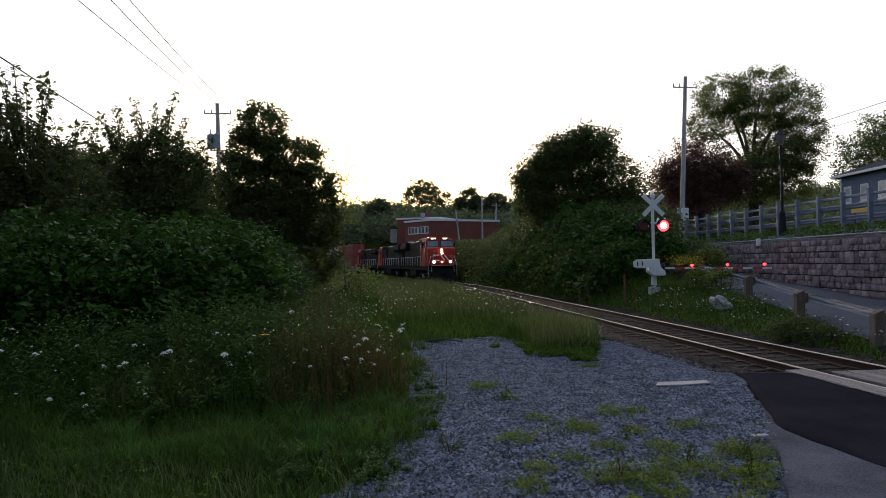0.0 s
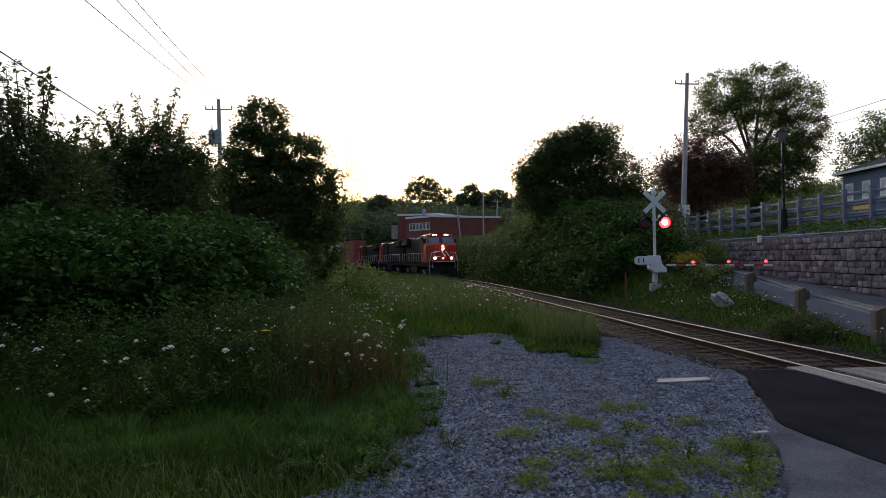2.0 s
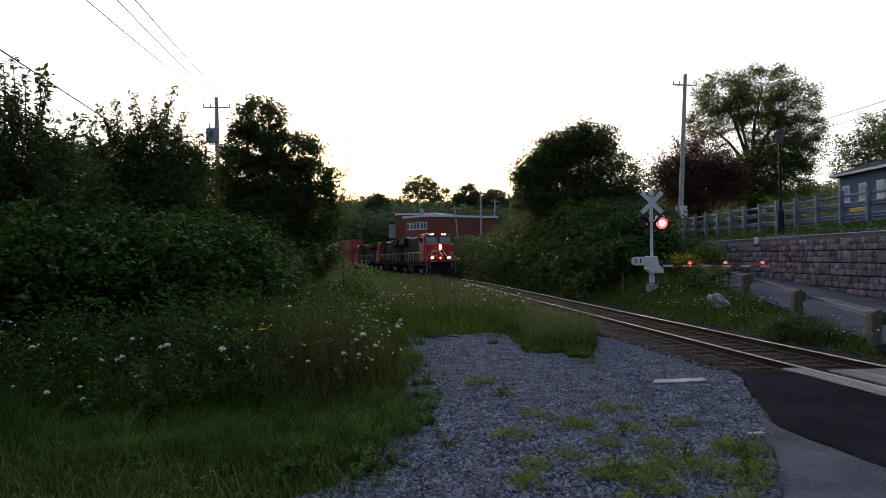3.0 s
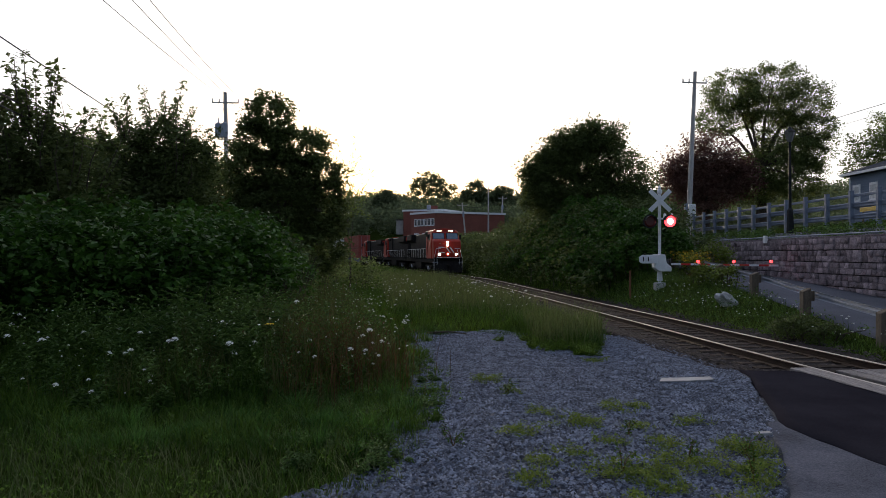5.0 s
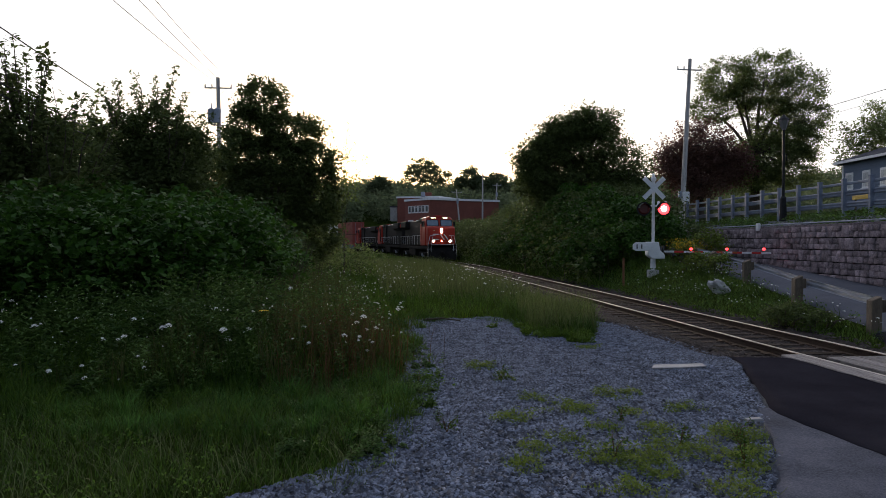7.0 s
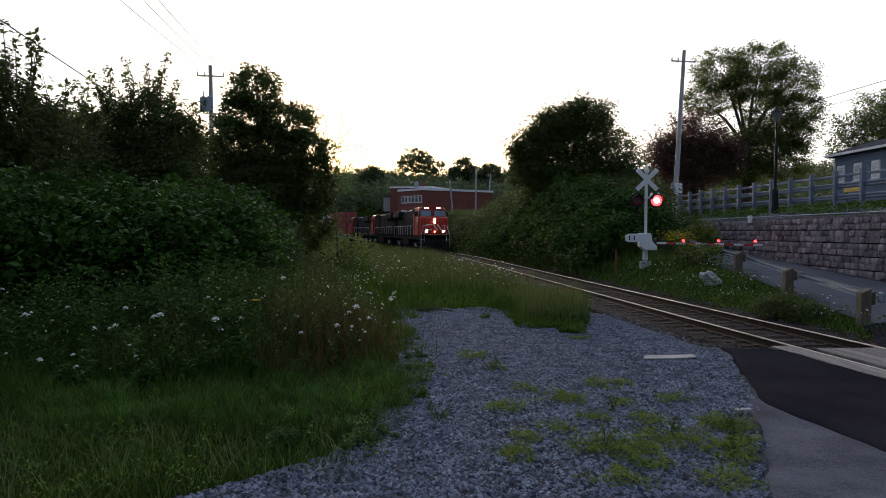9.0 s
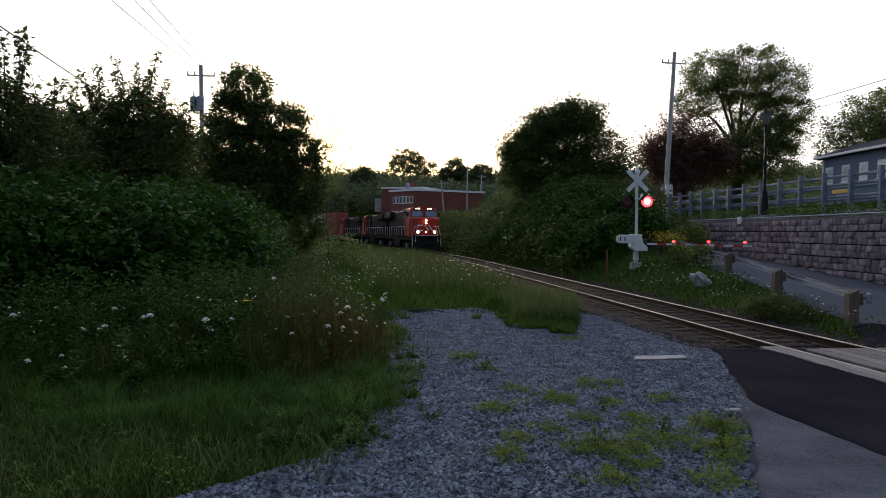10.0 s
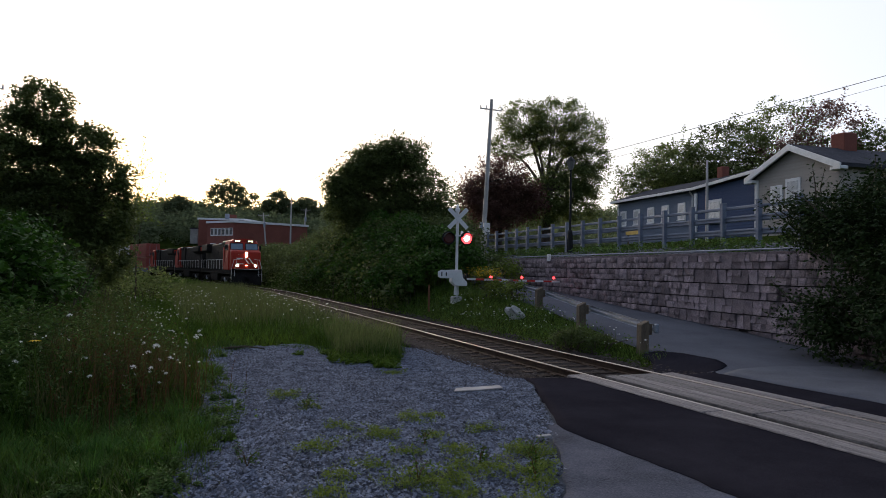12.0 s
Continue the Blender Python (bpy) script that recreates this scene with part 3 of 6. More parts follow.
fence = thing("terrace_fence", "blue-grey steel rail fence on square posts above the wall", "fence")
FENCE = mat("blue_grey_steel", (0.11, 0.135, 0.19), (0.19, 0.22, 0.285), 2, 0.55, 0.1, 30)
fys = list(np.arange(14.5, 50.1, 1.9))
fh = lambda y: 3.36 + 0.006 * (y - 20)
post_me = mesh_of("post", boxed((0, 0, 0.3), (0.18, 0.16, 2.1), 0.012), FENCE)
for y in fys:
    ob = new("post", post_me)
    ob.parent = fence
    ob.matrix_basis = pose(17.5, y, fh(y))
    cp = part("post_cap", boxed((17.5, y, fh(y) + 1.34), (0.18, 0.18, 0.03), 0.006), FENCE, fence)
for y0, y1 in zip(fys[:-1], fys[1:]):
    for zz, hh in ((1.14, 0.12), (0.72, 0.24), (0.22, 0.24)):
        bm = boxed((17.6, (y0 + y1) / 2, fh(y0) + zz), (0.06, 1.9, hh), 0.02)
        if hh > 0.15:
            box(bm, (17.56, (y0 + y1) / 2, fh(y0) + zz + 0.06), (0.05, 1.9, 0.05), 0.01), box(bm, (17.56, (y0 + y1) / 2, fh(y0) + zz - 0.06), (0.05, 1.9, 0.05), 0.01)
        part("fence_rail", bm, FENCE, fence)

# ---- poles and lamps ----
def utility_pole(foot, top, arms, label, r=0.15, box_at=None, cans=0):
    root = thing("utility_pole", label, "utility pole", group="utility poles")
    part("pole", rod([foot, ((Vector(foot) + Vector(top)) / 2)[:], top], [r * 1.15, r, r * 0.72], 10), POLEWOOD, root)
    f, t = Vector(foot), Vector(top)
    for down, half, turn in arms:
        p = t + (f - t).normalized() * down
        d = Vector((math.cos(radians(turn)), math.sin(radians(turn)), 0))
        bm = rod([p - d * half, p + d * half], 0.06, 4)
        arm = part("crossarm", bm, POLEWOOD, root)
        for u in (-0.95, -0.45, 0.95):
            q = p + d * half * u
            part("insulator", rod([q + Vector((0, 0, 0.05)), q + Vector((0, 0, 0.28))], [0.05, 0.035], 8), GALV, arm)
        part("brace", rod([p - d * half * 0.6, p - Vector((0, 0, 0.6)), p + d * half * 0.6], 0.018, 5), GALV, root)
    for k in range(cans):
        p = t + (f - t).normalized() * (2.6)
        q = p + Vector((-0.42 if k else 0.02, -0.35 + 0.1 * k, 0))
        part("transformer", rod([q - Vector((0, 0, 0.5)), q + Vector((0, 0, 0.4)), q + Vector((0, 0, 0.5))], [0.24, 0.24, 0.1], 14), GALV, root, "grey transformer can")
        part("bushing", rod([q + Vector((0, 0, 0.5)), q + Vector((0, 0, 0.85))], [0.05, 0.03], 7), GALV, root)
    if box_at is not None:
        p = t + (f - t).normalized() * box_at
        part("meter_box", boxed(p + Vector((0.1, -0.25, 0)), (0.5, 0.3, 0.9), 0.03), WHITE, root, "pale grey equipment box")
        part("meter_box", boxed(p + Vector((-0.3, -0.2, 0.2)), (0.22, 0.2, 0.6), 0.02), GALV, root)
    return root


utility_pole((17.55, 50, 3.2), (18.1, 50, 15.4), [(0.8, 0.95, 8)], "tall grey wooden utility pole with one crossarm", 0.17, box_at=10.2)
utility_pole((-14.9, 46, 0.3), (-15.15, 46, 13.0), [(0.7, 0.9, 5), (3.2, 0.55, 20)], "grey wooden utility pole with transformers behind trees", 0.17, cans=2)
utility_pole((3.9, 150, 4.5), (3.0, 150, 13.4), [(0.6, 1.1, 0)], "distant wooden utility pole before the brick building", 0.16, cans=1)
utility_pole((8.8, 150, 5.5), (8.8, 150, 17.0), [], "distant bare wooden pole before the brick building", 0.17)
utility_pole((12.2, 158, 7.0), (12.6, 158, 15.5), [(0.5, 1.0, 0)], "distant wooden utility pole beside the brick building", 0.16, cans=1)
utility_pole((22.0, 29.0, 3.6), (22.0, 29.0, 7.7), [], "slim pale pole at the blue house", 0.07)

street_lamp = thing("street_lamp", "black post-top street lamp with a lantern head", "street lamp", pose(17.0, 34.0, 3.05))
part("base", rod([(0, 0, 0), (0, 0, 1.15), (0, 0, 1.25)], [0.19, 0.14, 0.08], 8), BLACK, street_lamp)
part("column", rod([(0, 0, 1.2), (0, 0, 4.55)], [0.07, 0.05], 10), BLACK, street_lamp)
lan = part("lantern", rod([(0, 0, 4.55), (0, 0, 4.66), (0, 0, 5.02), (0, 0, 5.06)], [0.09, 0.14, 0.24, 0.1], 6), mat("frosted_lantern_glass", (0.12, 0.12, 0.12), (0.18, 0.18, 0.17), 3, 0.3, 0), street_lamp, "frosted lantern glass")
part("lantern_roof", rod([(0, 0, 5.03), (0, 0, 5.2), (0, 0, 5.32)], [0.29, 0.12, 0.02], 8), BLACK, lan)
part("bracket", rod([(0.0, 0, 3.3), (0.14, 0, 3.35), (0.16, 0, 3.0)], 0.03, 6), BLACK, street_lamp)

def wire(a, b, sag, r, label="thin black overhead utility cable"):
    a, b = Vector(a), Vector(b)
    pts = [a.lerp(b, u / 16) - Vector((0, 0, 4 * sag * (u / 16) * (1 - u / 16))) for u in range(17)]
    return solid("overhead_cable", rod(pts, r, 5), WIRE, label, "cable", "overhead cables")

# ---- brick building on the rise ----
bb = thing("brick_building", "flat-roofed two-storey red brick building on a rise", "building", pose(0, 0, 0))
# side wall faces the railway on a slant, long wall runs off to the far side
part("wall", prism([(-8.6, 157), (-2.9, 150.5), (13.0, 158), (6, 166)], 2, 4.6, 11.15), BRICK, bb, "red brick walls")
part("upper_wall", prism([(-10.8, 163), (-1, 161), (4, 170), (-8, 173)], 2, 4.6, 12.3), BRICK, bb, "taller brick block behind")
part("roof_edge", prism([(-8.9, 157), (-2.9, 150.2), (13.3, 157.9), (6, 166.3)], 2, 11.15, 11.6), WHITE, bb, "white roof trim")
part("upper_roof_edge", prism([(-11.1, 163), (-0.9, 160.7), (4.3, 170), (-8, 173.3)], 2, 12.3, 12.7), WHITE, bb)
part("foundation", prism([(-8.75, 156.95), (-2.9, 150.35), (6.0, 154.6), (4, 160)], 2, 3.0, 5.9), WHITE, bb, "white painted foundation wall")
part("chimney", boxed((-3.4, 162.8, 12.7), (1.6, 1.2, 1.9), 0.05), BRICK, bb)
u = (Vector((-2.9, 150.5, 0)) - Vector((-8.6, 157, 0)))
wdir = u.normalized()
ang = math.degrees(math.atan2(wdir.y, wdir.x))
for i in range(6):
    c = Vector((-8.6, 157, 0)) + u * (0.2 + 0.14 * i)
    f = part("window", boxed((0, 0, 0), (1.05, 0.12, 1.65), 0.0), WHITE, bb, "white framed window")
    f.matrix_basis = pose(c.x, c.y, 9.2, 0, 0, ang)
    g = part("pane", boxed((0, -0.07, -0.1), (0.7, 0.06, 1.0)), GLASS, f)
    g2 = part("pane", boxed((0, -0.07, 0.58), (0.7, 0.06, 0.28)), GLASS, f)
for i in (1, 3):
    c = Vector((-8.6, 157, 0)) + u * (0.14 + 0.17 * i)
    v = part("vent_hood", boxed((0, -0.5, 0), (1.0, 1.0, 1.1), 0.1), WHITE, bb)
    v.matrix_basis = pose(c.x, c.y, 6.2, 0, 0, ang)
part("roof_fan", boxed((-4.6, 160, 13.0), (1.0, 1.0, 1.2), 0.15), GALV, bb)
shed = thing("pale_shed", "pale low building beside the brick one", "building")
part("wall", boxed((-11.9, 168, 8.6), (1.6, 5, 3.4)), CONCRETE, shed)
part("roof", boxed((-11.9, 168, 10.4), (2.0, 5.4, 0.25)), SHINGLE, shed)

# ---- houses on the terrace street ----
def window(parent, x, y, z, w, h, turn=90):
    f = part("window", boxed((0, 0, 0), (w + 0.3, 0.08, h + 0.3), 0.01), WHITE, parent, "white trimmed window")
    f.matrix_basis = pose(x, y, z, 0, 0, turn - 180)
    part("pane", boxed((0, -0.045, -h * 0.25), (w, 0.03, h * 0.46)), SHEENPANE, f)
    part("pane", boxed((0, -0.045, h * 0.25), (w, 0.03, h * 0.46)), SHEENPANE, f)
    part("sill", boxed((0, -0.08, -h * 0.5 - 0.1), (w + 0.3, 0.12, 0.06), 0.01), WHITE, f)
    part("window_box", boxed((0, -0.14, -h * 0.5 - 0.3), (w + 0.2, 0.2, 0.16), 0.02), WHITE, f, "white window box")
    return f


long_house = thing("long_house", "slate-blue clapboard house with white trim and dark roof", "house")
part("wall", boxed((33.0, 45.85, 5.7), (6.0, 10.5, 4.2)), SIDING, long_house, "slate-blue clapboards")
part("wall", prism([(34.7, 3.6), (34.7, 8.15), (40.6, 7.8), (40.6, 3.6)], 0, 29.95, 36.05), NAVY, long_house, "deep blue clapboards")
part("roof", prism([(29.6, 7.8), (36.4, 7.8), (36.4, 8.0), (33, 9.1), (29.6, 8.0)], 1, 40.6, 51.6), SHINGLE, long_house, "dark shingle roof")
bm = prism([(29.6, 7.81), (36.4, 7.81), (36.4, 8.01), (33, 9.1), (29.6, 8.01)], 1, 34.4, 40.59)
for v in bm.verts:
    v.co.z += 0.072 * (40.6 - v.co.y)
part("roof", bm, SHINGLE, long_house, "dark shingle roof")
part("fascia", boxed((29.55, 46.1, 7.9), (0.1, 11.0, 0.18), 0.01), WHITE, long_house)
part("fascia", prism([(40.6, 7.8), (40.6, 7.99), (34.3, 8.44), (34.3, 8.25)], 0, 29.5, 29.6), WHITE, long_house)
part("corner_board", boxed((29.91, 40.62, 5.6), (0.12, 0.3, 4.0), 0.01), WHITE, long_house)
part("corner_board", boxed((29.98, 51.0, 5.6), (0.12, 0.16, 4.2), 0.01), WHITE, long_house)
part("downpipe", rod([(29.62, 40.95, 7.75), (29.85, 40.9, 7.45), (29.85, 40.9, 3.6)], 0.06, 8), WHITE, long_house)
for y in (50.2, 48.2, 46.2, 44.3, 42.3):
    window(long_house, 29.98, y, 6.45, 0.62, 1.0)
window(long_house, 29.93, 38.6, 6.3, 1.0, 1.1)
part("chimney", boxed((33, 41.7, 9.3), (0.6, 0.6, 1.0), 0.03), BRICK, long_house, "short brick chimney")

gable = thing("gable_house", "taupe gabled house with white eaves and a brick chimney", "house")
part("wall", prism([(28.25, 3.6), (28.25, 7.85), (31.3, 9.15), (34.35, 7.85), (34.35, 3.6)], 0, 29.5, 37.0), BEIGE, gable, "taupe clapboards")
for y1 in (27.8, 34.8):
    zz = 7.68
    part("roof", prism([(31.3, 9.4), (31.3, 9.2), (y1, zz), (y1, zz + 0.2)], 0, 29.15, 37.3), SHINGLE, gable, "dark shingle roof slope")
    part("barge_board", prism([(31.3, 9.38), (31.3, 9.04), (y1, zz - 0.16), (y1, zz + 0.18)], 0, 29.03, 29.14), WHITE, gable)
    part("eave_return", boxed((29.3, y1 + (0.3 if y1 < 31 else -0.3), 7.62), (0.5, 0.7, 0.18), 0.02), WHITE, gable)
part("corner_board", boxed((29.46, 34.2, 5.6), (0.12, 0.24, 4.2), 0.01), WHITE, gable)
window(gable, 29.47, 32.6, 6.5, 0.62, 1.15)
window(gable, 29.47, 31.35, 6.75, 0.8, 1.2)
part("chimney", boxed((33.0, 31.3, 9.6), (0.95, 0.95, 1.3), 0.04), BRICK, gable, "broad red brick chimney")

for house, material, x, spans in ((long_house, SIDING, 29.99, ((40.8, 50.9),)), (long_house, NAVY, 29.94, ((34.7, 40.45),)), (gable, BEIGE, 29.49, ((28.3, 34.05),))):
    for a, b in spans:
        lap = mesh_of("clapboard", prism([(x - 0.016, 0.0), (x + 0.01, 0.0), (x + 0.01, 0.17), (x, 0.17)], 1, a, b), material)
        for k in range(22):
            ob = new("clapboard", lap)
            ob.parent = house
            ob.matrix_basis = pose(0, 0, 3.9 + 0.175 * k)

# stand-in for an unidentified yellow object; the boards, legs and feet are invented
barricade = thing("barricade", "unidentified yellow object behind the terrace fence, built as a plank barricade", "barricade", pose(19.6, 31.8, land(19.6, 31.8)))
BARRICADE = mat("faded_yellow_paint", (0.42, 0.27, 0.04), (0.55, 0.38, 0.07), 3, 0.7, 0.2, 20)
for zz in (0.75, 1.05):
    part("board", boxed((0, 0, zz), (0.06, 1.5, 0.2), 0.01), BARRICADE, barricade)
for yy in (-0.6, 0.6):
    part("leg", boxed((0.05, yy, 0.55), (0.07, 0.07, 1.2), 0.01), TIMBER, barricade)
    part("foot", boxed((0.05, yy, 0.03), (0.7, 0.08, 0.06), 0.01), TIMBER, barricade)

# ---- the train, standing where the track bends ----
def locomotive(m, lit, label):
    """Nose at x = 0, body towards -x."""
    root = thing("diesel_locomotive", label, "locomotive", m, "locomotives of the train")
    P = lambda n, bm, mt, lb="": part(n, bm, mt, root, lb)
    W = 1.52
    # underframe, plow and steps
    P("underframe", boxed((-11.2, 0, 1.35), (21.2, 2.9, 0.42), 0.04), LOCOGREY)
    P("plow", prism([(0.35, 0.12), (0.55, 0.16), (0.35, 0.95), (0.0, 1.5), (-0.6, 1.5), (-0.6, 0.3)], 1, -1.4, 1.4, 0.03), LOCODARK, "black pilot plow")
    P("anticlimber", boxed((0.12, 0, 1.62), (0.5, 2.9, 0.16), 0.04), LOCODARK)
    P("sill_stripe", boxed((0.31, 0, 1.66), (0.1, 2.3, 0.07), 0.01), WHITE, "pale sill stripe")
    P("coupler", boxed((0.6, 0, 0.85), (0.6, 0.3, 0.34), 0.05), LOCOGREY)
    for sy in (-1, 1):
        P("step_well", boxed((-0.1, sy * 1.25, 0.95), (0.7, 0.42, 1.15), 0.03), LOCODARK)
        for zz in (0.5, 0.85, 1.2):
            P("step", boxed((0.1, sy * 1.28, zz), (0.35, 0.5, 0.04), 0.008), GALV)
    # short nose and cab
    P("nose", prism([(-0.15, 1.55), (-0.05, 2.2), (-0.22, 3.38), (-0.5, 3.52), (-1.35, 3.60), (-1.9, 3.60), (-1.9, 1.55)], 1, -1.42, 1.42, 0.10), LOCORED, "red wide nose")
    bm = prism([(-1.2, 1.55), (-1.15, 3.35), (-1.55, 4.32), (-1.95, 4.55), (-4.4, 4.55), (-4.4, 1.55)], 1, -W, W, 0.09)
    for v in bm.verts:
        v.co.y *= 1 - 0.10 * max(0.0, v.co.z - 3.4)
    cab = P("cab", bm, LOCORED, "red wide cab")
    P("cab_roof", prism([(-1.34, 4.40), (-0.9, 4.64), (0, 4.74), (0.9, 4.64), (1.34, 4.40)], 0, -4.45, -1.7, 0.04), LOCORED)
    slope = math.degrees(math.atan2(0.4, 0.97))
    for sy in (-0.72, 0.72):
        fr = P("windshield", boxed((-1.36, sy, 3.90), (0.06, 1.26, 0.76), 0.05, pose(0, 0, 0, 0, -slope, 0)), BLACK, "dark windshield surround")
        part("pane", boxed((-1.325, sy, 3.90), (0.05, 1.14, 0.64), 0.04, pose(0, 0, 0, 0, -slope, 0)), CABGLASS, fr, "windshield glass with a sky reflection painted into its blue colour")
        part("wiper", rod([(-1.22, sy - 0.1, 3.55), (-1.3, sy + 0.25, 3.95)], 0.014, 4), BLACK, fr)
    for sy in (-0.62, 0.62):
        nb = P("number_board", boxed((-1.62, sy, 4.46), (0.18, 0.66, 0.26), 0.03), BLACK, "lit number board")
        if lit:
            for k in range(4):
                part("number_bar", boxed((-1.525, sy - 0.195 + 0.13 * k, 4.46), (0.012, 0.085, 0.15)), NUMBERGLOW, nb)
    hl = P("headlight_housing", boxed((-0.19, 0, 3.1), (0.16, 0.3, 0.62), 0.05), LOCORED)
    for zz in (2.96, 3.24):
        part("headlight", rod([(-0.1, 0, zz), (-0.07, 0, zz)], [0.12, 0.10], 16), HEADLIGHT if lit else GLASS, hl, "glowing headlight" if lit else "dark headlight")
    for sy in (-0.86, 0.86):
        dl = P("ditch_light", rod([(-0.12, sy, 2.02), (0.06, sy, 2.02)], 0.15, 16), BLACK)
        part("lens", rod([(0.061, sy, 2.02), (0.085, sy, 2.02)], [0.13, 0.11], 16), HEADLIGHT if lit else GLASS, dl, "glowing ditch light" if lit else "dark lamp")
    P("marker_light", rod([(-0.05, 0, 2.02), (0.0, 0, 2.02)], 0.06, 10), HEADLIGHT if lit else GLASS)
    P("nose_badge", rod([(-0.24, -0.75, 3.0), (-0.18, -0.75, 3.0)], 0.14, 16), mat("pale_green_badge", (0.30, 0.42, 0.30), (0.4, 0.5, 0.4)) if lit else LOCORED, "round pale badge")
    # emblem as plain worm-like bars
    t = pose(0, 0, 0, 0, -3.0, 0)
    for c, s in (((0.62, 2.72), (0.62, 0.10)), ((0.62, 2.2), (0.62, 0.10))):
        P("emblem_bar", boxed((-0.045, -c[0], c[1]), (0.03, *s), 0.008, t), WHITE, "pale emblem stroke")
    P("emblem_bar", boxed((-0.045, 0.46, 2.46), (0.03, 0.10, 0.72), 0.008, pose(0, 0, 0, 38, 0, 0)), WHITE, "pale emblem stroke")
    P("emblem_bar", boxed((-0.045, 0.06, 2.46), (0.03, 0.10, 0.72), 0.008, pose(0, 0, 0, 38, 0, 0)), WHITE, "pale emblem stroke")
    for sy in (-1, 1):
        P("handrail", rod([(0.25, sy * 1.45, 0.6), (0.28, sy * 1.45, 1.7), (0.2, sy * 1.22, 2.6), (0.2, sy * 0.7, 2.62)], 0.022, 6), SILVER, "pale bent handrail")
        P("handrail", rod([(0.3, sy * 1.15, 0.62), (0.32, sy * 1.15, 1.7), (0.24, sy * 0.95, 2.5)], 0.022, 6), SILVER, "pale bent handrail")
        P("cab_window", boxed((-2.9, sy * (W - 0.06), 3.85), (1.5, 0.05, 0.62), 0.02), BLACK)
        P("cab_door", boxed((-4.0, sy * (W + 0.01), 2.9), (0.62, 0.05, 1.9), 0.02), LOCORED if lit else LOCODARK)
        P("side_mirror", boxed((-1.9, sy * 1.68, 3.85), (0.05, 0.2, 0.4), 0.01), BLACK)
        P("walkway", boxed((-12.8, sy * 1.28, 1.6), (16.6, 0.5, 0.06), 0.01), LOCOGREY)
        P("side_rail", rod([(-4.6, sy * 1.48, 2.62), (-21, sy * 1.48, 2.62)], 0.02, 5), SILVER)
        for k in range(9):
            P("stanchion", rod([(-4.8 - 2.0 * k, sy * 1.48, 1.6), (-4.8 - 2.0 * k, sy * 1.48, 2.62)], 0.018, 5), SILVER)
    # long hood, radiators, fans
    P("hood", boxed((-12.6, 0, 3.0), (16.4, 1.95, 2.85), 0.10), LOCODARK, "black engine hood")
    P("hood_panel", boxed((-6.2, 0, 3.2), (3.4, 2.35, 2.5), 0.08), LOCODARK)
    P("blower_duct", boxed((-5.6, 0.0, 4.35), (2.2, 2.6, 0.5), 0.12), LOCODARK)
    P("radiator_wing", prism([(-1.55, 3.75), (-1.5, 4.5), (1.5, 4.5), (1.55, 3.75), (0.95, 3.45), (-0.95, 3.45)], 0, -20.9, -16.3, 0.05), LOCODARK)
    P("rear_panel", boxed((-20.9, 0, 2.7), (0.12, 1.9, 2.3), 0.04), LOCODARK)
    P("rear_stripe", boxed((-20.95, 0, 4.05), (0.12, 2.5, 0.5), 0.05), LOCORED, "faded red rear panel")
    P("exhaust_stack", boxed((-11.0, 0, 4.55), (0.9, 0.6, 0.3), 0.04), LOCOGREY)
    for k in range(12):
        for sy in (-1, 1):
            P("hood_door", boxed((-8.6 - 0.95 * k, sy * 0.985, 2.75), (0.88, 0.03, 1.9), 0.01), LOCODARK)
    P("roof_rail_strip", boxed((-10, 0.8, 4.47), (7, 0.08, 0.06), 0.01), SILVER)
    # tank and bogies
    P("fuel_tank", prism([(-1.35, 0.35), (1.35, 0.35), (1.42, 0.6), (1.42, 1.2), (-1.42, 1.2), (-1.42, 0.6)], 0, -13.6, -8.8, 0.08), LOCOGREY, "grimy fuel tank")
    for bx in (-4.6, -17.8):
        bogie = P("bogie", boxed((bx, 0, 0.72), (4.6, 2.5, 0.35), 0.06), LOCOGREY)
        for wx in (-1.85, 0, 1.85):
            for sy in (-1, 1):
                part("wheel", rod([(bx + wx, sy * 0.70, 0.53), (bx + wx, sy * 0.84, 0.53)], 0.53, 22), LOCOGREY, bogie)
                part("axle_box", boxed((bx + wx, sy * 1.2, 0.55), (0.5, 0.25, 0.42), 0.05), GALV if wx == 0 else LOCOGREY, bogie)
    return root


def place_on_track(s):
    x, y, a = on_track(s)
    return pose(x, y, 0.0, 0, 0, a + 180)
NOSE = arc_at(69.4)
def chord(s, length):
    """Pose of a vehicle whose front is at arc length s, facing the camera."""
    x0, y0, _ = on_track(s)
    x1, y1, _ = on_track(s + length)
    a = math.degrees(math.atan2(y0 - y1, x0 - x1))
    return pose(x0, y0, 0.0, 0, 0, a)
locomotive(chord(NOSE, 22), True, "red and black diesel freight locomotive with lit headlights")
locomotive(chord(NOSE + 23.0, 22) @ pose(-21.6, 0, 0, 0, 0, 180), False, "second red and black diesel locomotive, lights off")
locomotive(chord(NOSE + 46.0, 22) @ pose(-21.6, 0, 0, 0, 0, 180), False, "third red and black diesel locomotive, lights off")


